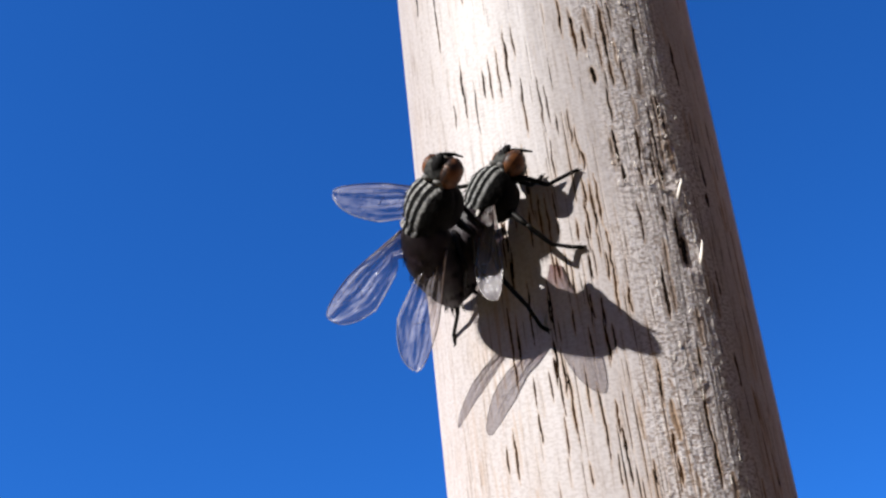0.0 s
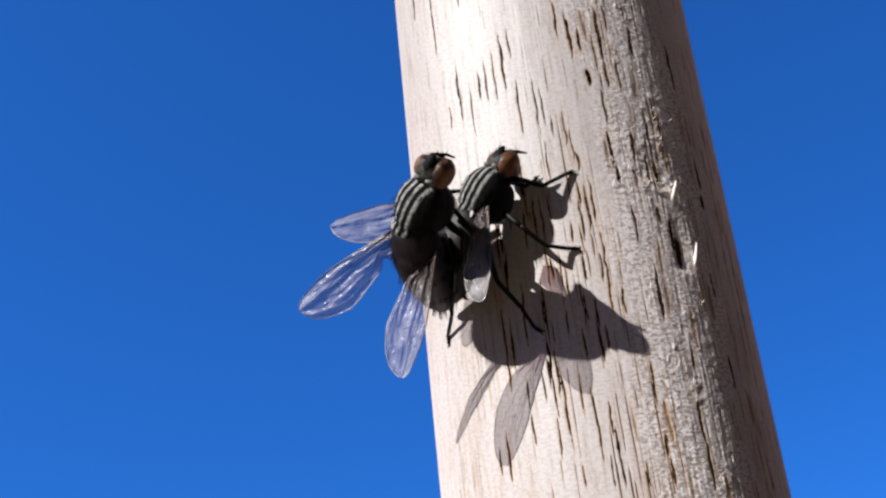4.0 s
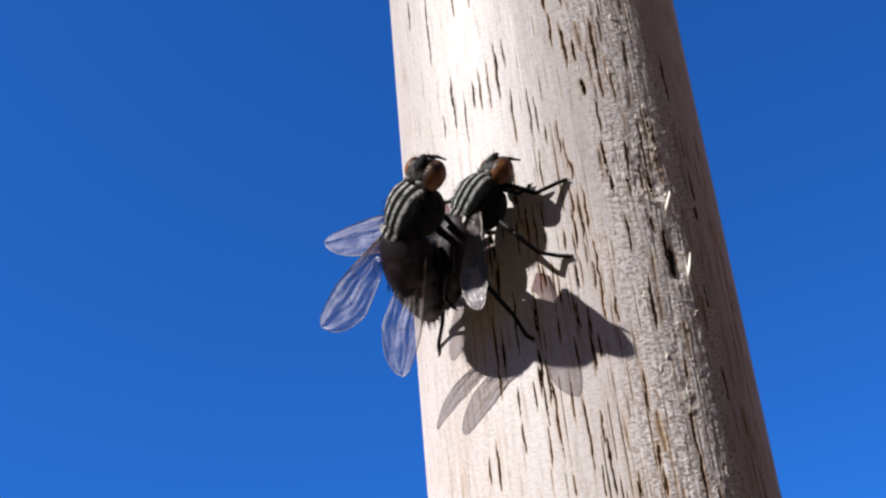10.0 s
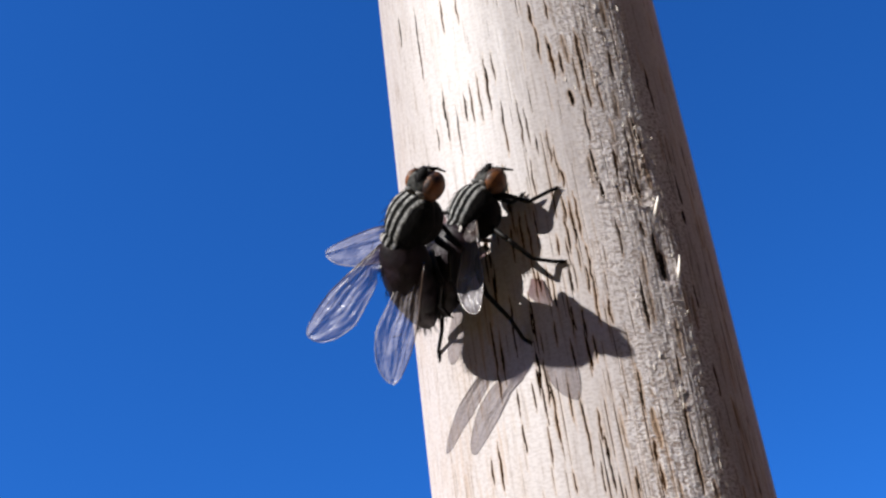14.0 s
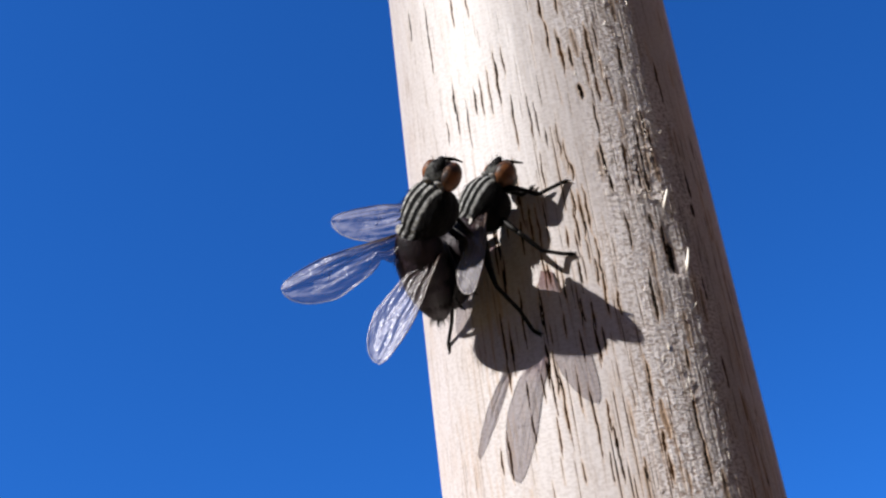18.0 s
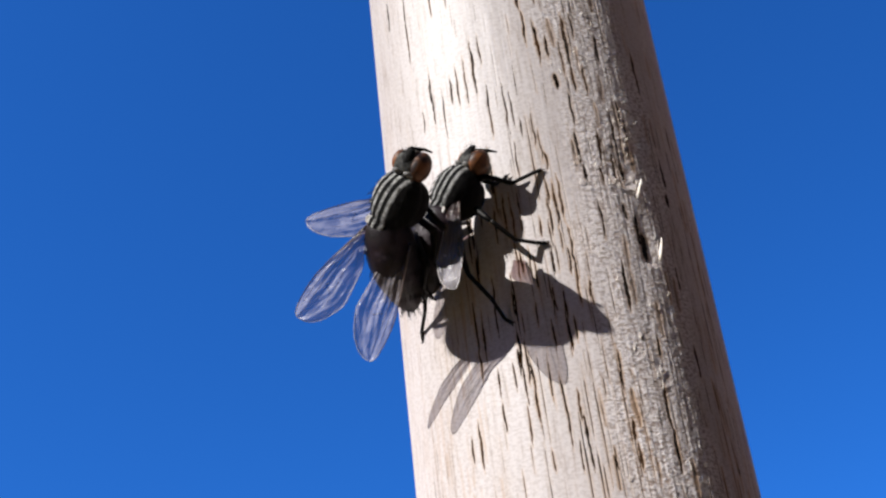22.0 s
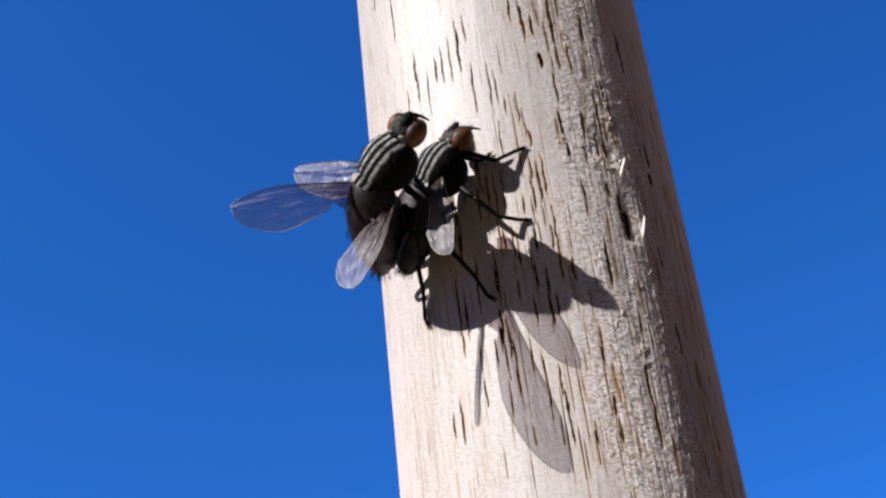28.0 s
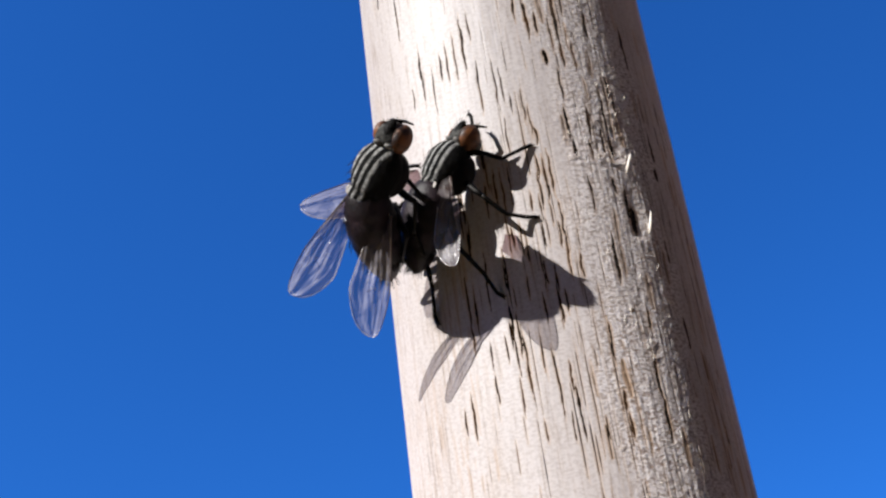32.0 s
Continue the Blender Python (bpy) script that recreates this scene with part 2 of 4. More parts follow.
def wing_material():
    """Clear membrane, smoky at the root: mostly see-through, with a crumpled gloss."""
    m, n, l, p = material("clear_wing_membrane")
    co = n.new("ShaderNodeTexCoord").outputs["Object"]
    t, w = noise_node(n, l, co, 700, 3), noise_node(n, l, co, 1000, 3, 0.6, (0.22, 1.7, 1))
    r = ramp(n, [(0.35, (0.27, 0.25, 0.27)), (0.65, (0.56, 0.53, 0.56))])
    l.new(t.outputs["Fac"], r.inputs["Fac"])
    p.inputs["Roughness"].default_value = 0.26
    p.inputs["Specular IOR Level"].default_value = 1.0
    crumple = noise_node(n, l, co, 2300, 3, 0.6)
    both = n.new("ShaderNodeMath")
    both.operation = "MULTIPLY_ADD"
    both.inputs[1].default_value = 0.45
    l.new(crumple.outputs["Fac"], both.inputs[0])
    l.new(w.outputs["Fac"], both.inputs[2])
    bump(n, l, both.outputs[0], 0.9, 0.0003, p.inputs["Normal"])
    clear = n.new("ShaderNodeBsdfTransparent")
    sep = n.new("ShaderNodeSeparateXYZ")
    l.new(co, sep.inputs[0])
    out = n.new("ShaderNodeMath")
    out.operation = "MULTIPLY"
    out.inputs[1].default_value = 200.0
    l.new(sep.outputs["X"], out.inputs[0])
    smoky = ramp(n, [(0.10, (0.50, 0.36, 0.38)), (0.55, (0.80, 0.77, 0.79))])
    l.new(out.outputs[0], smoky.inputs["Fac"])
    l.new(smoky.outputs["Color"], clear.inputs["Color"])
    # brown root, darkened further outward to paint the shade on the inner wing
    brown = ramp(n, [(0.20, (0.16, 0.11, 0.10)), (0.85, (1.0, 1.0, 1.0))])
    l.new(out.outputs[0], brown.inputs["Fac"])
    l.new(mix_colour(n, l, 1.0, r.outputs["Color"], brown.outputs["Color"], "MULTIPLY"), p.inputs["Base Color"])
    mix = n.new("ShaderNodeMixShader")
    mix.inputs["Fac"].default_value = 0.37
    l.new(clear.outputs["BSDF"], mix.inputs[1])
    l.new(p.outputs["BSDF"], mix.inputs[2])
    l.new(mix.outputs["Shader"], n["Material Output"].inputs["Surface"])
    return m


WOOD, FIBRE, EARTH = wood_material(), splinter_material(), ground_material()
THORAX, ABDOMEN, EYE, WING = thorax_material(), abdomen_material(), eye_material(), wing_material()
CUTICLE = plain_material("black_leg_cuticle", (0.005, 0.004, 0.0035), 0.5, spec=0.15)
HEAD = plain_material("grey_dusted_head", (0.05, 0.05, 0.047), 0.75, 2600, 0.9, 0.1)
FACE = plain_material("silver_grey_face_bloom", (0.13, 0.125, 0.115), 0.6, 4000, 0.45)
BROWN = plain_material("dark_brown_horn", (0.035, 0.020, 0.012), 0.45)
VEIN = plain_material("glossy_brown_wing_vein", (0.070, 0.045, 0.034), 0.36, 1800, 0.6, 0.6)
# pale colour that paints the sun glint along the wing edges
RIM_GLINT = plain_material("pale_painted_rim_glint", (0.42, 0.38, 0.36), 0.30, 1800, 0.5, 1.0)
# colours of the added light screens, chosen for the fill they bounce
SCREEN_YELLOW = plain_material("pale_yellow_light_screen", (0.34, 0.29, 0.105), 0.9, 14.0, 0.25, 0.2)
SCREEN_PINK = plain_material("greyish_pink_light_screen", (0.31, 0.21, 0.19), 0.9, 14.0, 0.25, 0.2)
PALE = plain_material("pale_calypter", (0.36, 0.33, 0.30), 0.6, 2500, 0.3)
BRISTLE = plain_material("black_bristle", (0.005, 0.0045, 0.0045), 0.6, spec=0.1)


# ---------------------------------------------------------------- helpers for shapes (millimetres round the resting place of the flies)
HEIGHT = 1.45


def spot(x, y, z):
    """A point in millimetres from the pole's axis, above the height of the resting place."""
    return Vector((x * 0.001, y * 0.001, HEIGHT + z * 0.001))


def part(name, bm, mat, parent, label=""):
    me = bpy.data.meshes.new(name)
    bm.normal_update()
    bm.to_mesh(me)
    bm.free()
    for poly in me.polygons:
        poly.use_smooth = True
    me.materials.append(mat)
    ob = new(name, me)
    ob.parent = parent
    if label:
        tagged(ob, label)
    return ob


def loft(bm, rings, sides=24, close=True):
    """Rings of (centre, half width, half height, right, up): a closed skin over them."""
    rows = []
    for c, w, h, rt, up in rings:
        rows.append([bm.verts.new(c + rt * (w * math.cos(a)) + up * (h * math.sin(a)))
                     for a in (2 * math.pi * k / sides for k in range(sides))])
    for a, b in zip(rows, rows[1:]):
        for k in range(sides):
            bm.faces.new((a[k], a[(k + 1) % sides], b[(k + 1) % sides], b[k]))
    if close:
        bm.faces.new(rows[0][::-1])
        bm.faces.new(rows[-1])
    return rows


def body_shape(profile, sides=32, scale=0.001):
    """A body lofted along y from rows of (y, half width, half height, z of the middle)."""
    bm = bmesh.new()
    rt, up = Vector((1, 0, 0)), Vector((0, 0, 1))
    loft(bm, [(Vector((0, y, z)) * scale, w * scale, h * scale, rt, up) for y, w, h, z in profile], sides)
    bmesh.ops.recalc_face_normals(bm, faces=bm.faces)
    return bm


def egg(rx, ry, rz, centre=(0, 0, 0), u=28, v=18, scale=0.001, bm=None):
    bm = bm or bmesh.new()
    made = bmesh.ops.create_uvsphere(bm, u_segments=u, v_segments=v, radius=1.0)
    m = Matrix.Translation(Vector(centre) * scale) @ Matrix.Diagonal((rx * scale, ry * scale, rz * scale, 1))
    bmesh.ops.transform(bm, matrix=m, verts=made["verts"])
    return bm


def tube(bm, points, radii, sides=8):
    """A tapered round limb through points (metres)."""
    rings = []
    up = Vector((0.13, 0.31, 0.94))
    for k, p in enumerate(points):
        a, b = points[max(0, k - 1)], points[min(len(points) - 1, k + 1)]
        d = (b - a).normalized()
        rt = d.cross(up)
        if rt.length < 0.05:
            rt = d.cross(Vector((1, 0, 0)))
        rt.normalize()
        rings.append((p, radii[k], radii[k], rt, rt.cross(d)))
    loft(bm, rings, sides)
    return bm


def hair(bm, root, way, length, thick):
    """One stiff bristle: a three-sided spike, bent a little."""
    way = way.normalized()
    rt = way.cross(Vector((0.3, 0.2, 0.93)))
    rt = rt.normalized() if rt.length > 0.01 else Vector((1, 0, 0))
    up = rt.cross(way)
    ring = [bm.verts.new(root + (rt * math.cos(a) + up * math.sin(a)) * thick) for a in (0, 2.1, 4.2)]
    mid = [bm.verts.new(root + way * length * 0.55 + up * length * 0.04 + (rt * math.cos(a) + up * math.sin(a)) * thick * 0.6) for a in (0, 2.1, 4.2)]
    tip = bm.verts.new(root + way * length - up * length * 0.05)
    for k in range(3):
        j = (k + 1) % 3
        bm.faces.new((ring[k], ring[j], mid[j], mid[k]))
        bm.faces.new((mid[k], mid[j], tip))


# ---------------------------------------------------------------- ground
def build_ground():
    bm = bmesh.new()
    rings = (0.0, 0.3, 1.0, 3.0, 10.0, 40.0, 200.0, 1200.0, 4500.0)
    rnd = random.Random(3)
    rows = []
    for r in rings[1:]:
        rows.append([bm.verts.new((r * math.cos(a), r * math.sin(a), rnd.uniform(-0.012, 0.012) * min(r, 3) if r < 100 else 0.0))
                     for a in (2 * math.pi * k / 48 for k in range(48))])
    mid = bm.verts.new((0, 0, 0))
    for k in range(48):
        bm.faces.new((mid, rows[0][k], rows[0][(k + 1) % 48]))
    for a, b in zip(rows, rows[1:]):
        for k in range(48):
            bm.faces.new((a[k], b[k], b[(k + 1) % 48], a[(k + 1) % 48]))
    ob = part("ground", bm, EARTH, None)
    tagged(ob, "bare sandy earth round the foot of the pole", "ground", kind="structure")


def build_light_screens():
    """Unseen screens behind the camera and to the sides, added to block sky and tint the fill."""
    for name, x0, x1, y0, y1 in (("light_screen_south", -1.0, 1.85, -1.5, -1.25), ("light_screen_east", 2.6, 2.85, -1.5, 4.0), ("light_screen_west", -2.25, -2.0, -1.15, 1.3)):
        bm = bmesh.new()
        bmesh.ops.create_cube(bm, size=1.0)
        bmesh.ops.transform(bm, matrix=Matrix.Translation(((x0 + x1) / 2, (y0 + y1) / 2, 3.4)) @ Matrix.Diagonal((x1 - x0, y1 - y0, 6.84, 1)), verts=bm.verts)
        bmesh.ops.bevel(bm, geom=bm.edges[:], offset=0.01, segments=2, affect="EDGES")
        ob = part(name, bm, SCREEN_PINK if name == "light_screen_east" else SCREEN_YELLOW, None)
        for poly in ob.data.polygons:
            poly.use_smooth = False
        tagged(ob, "unseen greyish pink screen added to bounce light onto the pole" if name == "light_screen_east" else "unseen pale yellow screen added to block sky and warm the shadows", "wall", kind="structure")


# ---------------------------------------------------------------- pole
POLE_R = 0.012
GRAIN_LEAN = 0.06      # degrees per millimetre by which the grain runs round the pole
# short open pores high on the left side: angle, height, length, width
SUNNY_PORES = [(-32.5, 38.1, 1.6, .14), (-31.9, 37.5, 5.0, .12), (-36.9, 36.1, 2.1, .10), (-27.2, 35.7, 4.3, .10), (-23.2, 37.5, 2.2, .13), (-20.5, 37.7, 3.4, .12),
               (-17.2, 37.8, 3.9, .10), (-13.8, 38.6, 5.0, .16), (-10.8, 40.0, 2.7, .11), (-10.1, 34.8, 4.3, .11), (-4.5, 34.7, 4.3, .10), (-2.4, 34.3, 3.0, .10),
               (-0.2, 32.7, 1.5, .10), (3.6, 32.4, 2.6, .09), (5.1, 31.1, 2.5, .10), (-27.6, 46.3, 3.1, .12), (-21.2, 46.0, 2.3, .08), (-40.8, 45.0, 7.1, .13),
               (-51.8, 47.9, 3.1, .16)]
# wide gaps in the torn band above the ledge: angle, height, length, width
TORN_PORES = [(5.4, 43.9, 2.0, .17), (6.2, 41.3, 3.2, .12), (10.0, 39.6, 3.4, .19), (13.1, 39.3, 1.9, .15), (14.2, 36.3, 1.3, .24), (17.5, 38.3, 2.9, .10), (20.2,
              39.8, 4.4, .20), (23.5, 41.1, 2.2, .12), (20.4, 36.5, 2.1, .20), (24.7, 36.4, 2.3, .18), (17.7, 34.0, 2.5, .15), (17.5, 30.8, 2.6, .17), (31.9, 39.3,
              2.2, .27), (25.2, 30.9, 2.4, .18), (31.8, 31.9, 3.8, .21), (35.6, 33.8, 2.1, .18), (37.0, 32.5, 1.6, .19), (48.4, 38.0, 3.9, .21), (11.3, 44.2, 1.8,
              .12)]
# gaps round the ledge and the chips: angle, height, length, width
LEDGE_PORES = [(6.2, 29.9, 1.3, .12), (4.7, 27.6, 2.0, .13), (18.6, 28.7, 1.3, .19), (24.1, 28.6, 1.2, .14), (29.1, 29.3, 2.0, .20), (32.1, 29.0, 1.7, .23), (21.0,
               25.2, 2.8, .12), (29.9, 25.8, 1.2, .21), (34.9, 23.2, 2.2, .39), (33.4, 24.5, 2.4, .22), (9.5, 23.3, 2.7, .11), (9.4, 20.6, 2.7, .12), (13.0, 20.0,
               1.8, .11), (24.9, 21.1, 2.0, .17), (24.8, 19.8, 2.4, .19), (50.8, 27.3, 1.2, .28), (47.0, 21.1, 1.8, .17), (51.4, 29.5, 2.4, .23), (6.4, 17.6, 1.7,
               .12)]
# long pores below the resting place: angle, height, length, width
LOWER_PORES = [(-23.0, 18.1, 1.9, .13), (-19.7, 14.9, 1.9, .10), (-19.6, 12.7, 1.9, .09), (-14.6, 15.1, 1.9, .08), (-11.4, 14.5, 2.5, .11), (-12.0, 11.9, 2.4, .09),
               (-8.7, 13.8, 4.0, .11), (-0.8, 13.5, 2.4, .09), (-0.4, 11.4, 2.6, .08), (3.6, 12.5, 2.2, .12), (4.5, 10.5, 3.6, .14), (1.7, 9.5, 1.9, .08), (17.7,
               14.7, 2.9, .11), (18.5, 10.8, 1.3, .17), (19.1, 9.0, 1.7, .13), (11.7, 9.1, 1.4, .08), (-29.0, 11.2, 3.0, .12), (-32.5, 11.1, 1.7, .11), (-6.5, 9.4,
               1.4, .07), (30.9, 12.3, 2.8, .18), (32.2, 16.0, 1.4, .15), (31.4, 9.5, 2.9, .14), (47.5, 15.2, 2.4, .19)]
_rnd = random.Random(8)
HIDDEN_PORES = [(_rnd.uniform(-26, 10), _rnd.uniform(14, 31), _rnd.uniform(1.4, 3.4), _rnd.uniform(0.07, 0.13)) for _ in range(52)]
STREAKS = [(0.85, SUNNY_PORES), (0.95, TORN_PORES), (1.0, LEDGE_PORES), (1.0, LOWER_PORES), (0.95, HIDDEN_PORES)]


def lattice(seed, rows, cols):
    return np.random.RandomState(seed).rand(rows, cols)


def smooth_noise(seed, u, v):
    """Value noise over two arrays of coordinates."""
    g = lattice(seed, 512, 512)
    iu, iv = np.floor(u).astype(int), np.floor(v).astype(int)
    fu, fv = u - iu, v - iv
    fu, fv = fu * fu * (3 - 2 * fu), fv * fv * (3 - 2 * fv)
    a, b = g[iu % 512, iv % 512], g[(iu + 1) % 512, iv % 512]
    c, d = g[iu % 512, (iv + 1) % 512], g[(iu + 1) % 512, (iv + 1) % 512]
    return (a * (1 - fu) + b * fu) * (1 - fv) + (c * (1 - fu) + d * fu) * fv


def step(a, b, x):
    k = np.clip((x - a) / (b - a), 0, 1)
    return k * k * (3 - 2 * k)


def pole_relief(angle, z):
    """Depth in millimetres, pore and torn-grain shares, for angles in degrees and heights in millimetres."""
    along = angle - GRAIN_LEAN * (26 - z)          # follows the lean of the grain
    arc = along * math.pi / 180 * 12               # millimetres round the pole
    depth = 0.020 * (smooth_noise(1, arc * 1.1 + 40, z * 0.12 + 9) - 0.5) * 2
    depth += 0.012 * (smooth_noise(2, arc * 7 + 90, z * 0.45 + 20) - 0.5)
    # torn, fuzzy grain on one flank
    edge = 13 + 9 * (smooth_noise(5, z * 0.25 + 3, z * 0 + 7) - 0.5)
    torn = step(-6, 8, along - edge) * (1 - step(23, 33, along - edge - 6))
    torn = torn * (0.55 + 0.45 * smooth_noise(6, arc * 0.8 + 30, z * 0.35 + 11))
    crinkle = 0.9 * smooth_noise(7, arc * 2.4 + 50, z * 3.6 + 70) + 0.7 * smooth_noise(8, arc * 4.5 + 10, z * 7 + 33) - 0.8
    depth += torn * 0.030 * crinkle
    fibres = smooth_noise(9, arc * 6 + 120, z * 0.6 + 51)
    depth += torn * 0.035 * (fibres - 0.5)
    # pores: broken lines along the grain, in bundles
    pore, tan = np.zeros_like(z), np.zeros_like(z)
    seen = step(-42, -30, angle) * (1 - step(38, 44, angle)) * step(8, 10, z) * (1 - step(43, 46, z))
    for seed, pitch, run, share in ((11, 0.46, 4.6, 0.40), (12, 0.31, 2.8, 0.28), (13, 0.62, 7.0, 0.42), (14, 0.25, 1.9, 0.18)):
        lane = np.floor(arc / pitch + 200).astype(int)
        shift = lattice(seed, 1, 997)[0][lane % 997]
        within = arc / pitch + 200 - lane - (0.3 + 0.4 * lattice(seed + 20, 1, 997)[0][lane % 997])
        piece = z / run + shift * 37 + 0.5 * smooth_noise(seed + 80, arc / pitch * 1.7 + 9, z * 0.3 + 4)
        cell = np.floor(piece).astype(int)
        lives = lattice(seed + 40, 997, 64)[lane % 997, cell % 64]
        bundle = smooth_noise(seed + 60, arc * 0.45 + 60, z * 0.09 + 15)
        clean = 1 - 0.5 * (1 - step(-12, 2, along)) * step(28, 36, z)
        on = (lives < share * (0.05 + 1.45 * bundle ** 2) * clean * (1 - 0.25 * torn) * (1 - 0.30 * seen)).astype(float)
        t = piece - cell
        width = (0.030 + 0.048 * lives / max(share, 0.01)) * np.sqrt(np.clip(np.sin(math.pi * t), 0, 1))
        pore = np.maximum(pore, on * (1 - step(width * 0.6, width * 1.2 + 0.008, np.abs(within) * pitch)) * (0.6 + 0.4 * shift) * (0.65 + 0.35 * step(-24, -10, along)))
        tan = np.maximum(tan, on * (1 - step(width * 0.8, width * 2.6 + 0.10, np.abs(within) * pitch)) * (0.2 + 0.8 * lives / share))
    for dark, a0, z0, length, width in ((dark, *row) for dark, pores in STREAKS for row in pores):
        high = np.where(np.abs(z[:, 0] - z0) < length * 0.6)[0]
        wide = np.where(np.abs(angle[0] - a0) < 5)[0]
        if not len(high) or not len(wide):
            continue
        box = np.ix_(high, wide)
        y, b = z[box], angle[box]
        t = (y - z0) / (length / 2)
        ends = 0.35 * (smooth_noise(35, arc[box] * 9 + a0, y * 2.5 + 11) - 0.5)
        reach = np.sqrt(np.clip(1 - (np.abs(t) + ends) ** 2, 0, 1)) * width * 0.68 * (0.35 + 0.7 * smooth_noise(36, y * 1.8 + a0 * 3 + 300, y * 0 + 3) + 0.75 * smooth_noise(38, y * 6.5 + a0 * 7 + 300, arc[box] * 5 + 60))
        wob = 0.10 * (smooth_noise(15, y * 1.3 + a0 + 100, y * 0 + 3) - 0.5) + 0.03 * (smooth_noise(37, y * 5 + a0 + 300, y * 0 + 9) - 0.5)
        off = np.abs((b - a0 + GRAIN_LEAN * (y - z0)) * math.pi / 180 * 12 + wob)
        pore[box] = np.maximum(pore[box], dark * (1 - step(reach * 0.7, reach + 0.022, off)) * (np.abs(t) < 1.15))
        tan[box] = np.maximum(tan[box], dark * (1 - step(reach * 0.9, reach * 1.6 + 0.10, off)) * (np.abs(t) < 1.2))
    # broad brown gaps among the torn fibres
    lane = np.floor(arc / 0.75 + 300).astype(int)
    within = arc / 0.75 + 300 - lane - (0.3 + 0.4 * lattice(17, 1, 997)[0][lane % 997]) + 0.25 * (smooth_noise(18, arc * 0.5 + 8, z * 0.8 + 2) - 0.5)
    piece = z / 2.6 + 31 * lattice(19, 1, 997)[0][lane % 997]
    cell = np.floor(piece).astype(int)
    # the fibres broke off along a ragged ledge: rough above it, planed smooth below
    ledge = 27.7 + 0.5 * (smooth_noise(33, angle * 0.35 + 12, z * 0 + 5) - 0.5)
    rough = step(0, 0.5, z - ledge) * (1 - step(3.5, 7, z - ledge)) - 0.8 * step(0, 0.4, ledge - z) * (1 - step(2.5, 4.5, ledge - z))
    rough = rough * step(8, 14, angle) * (1 - step(36, 40, angle))
    depth += 0.05 * np.exp(-((z - ledge) / 0.14) ** 2) * step(8, 14, angle) * (1 - step(34, 38, angle)) * smooth_noise(34, arc * 3 + 7, z * 2 + 1)
    depth += 0.03 * np.clip(rough, 0, 1) * crinkle
    on = (lattice(27, 997, 64)[lane % 997, cell % 64] < 0.16 + 0.30 * rough) * step(0.12, 0.35, torn + 0.3 * step(46, 54, along))
    width = (0.05 + 0.10 * lattice(28, 997, 64)[lane % 997, cell % 64]) * np.sqrt(np.clip(np.sin(math.pi * (piece - cell)), 0, 1))
    rag = 0.05 * (smooth_noise(29, arc * 4 + 3, z * 4.5 + 8) - 0.5)
    gap = on * (1 - step(width * 0.6, width * 1.3 + 0.02, np.abs(within) * 0.75 + rag))
    pore = np.maximum(pore, gap * 0.7)
    tan = np.maximum(tan, on * (1 - step(width, width * 2 + 0.12, np.abs(within) * 0.75 + rag)))
    pore = pore * (0.80 + 0.20 * smooth_noise(16, arc * 9 + 20, z * 2.2 + 5))
    depth -= 0.028 * pore * (1 - 0.4 * torn)
    # two scooped chips where the grain broke out, with a ledge below
    for a0, z0, high, wide, deep in ((33.5, 29.2, 1.6, 0.9, 0.10), (36.0, 23.9, 2.2, 0.8, 0.13), (20.0, 29.6, 1.0, 1.6, 0.06), (27.5, 29.3, 1.0, 0.8, 0.08)):
        up = (z - z0) / high
        x = (along + GRAIN_LEAN * (26 - z0) - a0) * math.pi / 180 * 12 / wide
        bowl = np.exp(-x * x * 2.2) * step(-1.0, -0.8, up) * (1 - step(-0.4, 1.6, up))
        depth -= deep * bowl
        pore = np.maximum(pore, 0.35 * bowl * fibres * 1.6)
    tan = tan * (0.35 + 0.65 * step(-44, -26, angle))
    return depth, np.clip(pore, 0, 1), np.clip(torn, 0, 1), np.clip(tan, 0, 1)


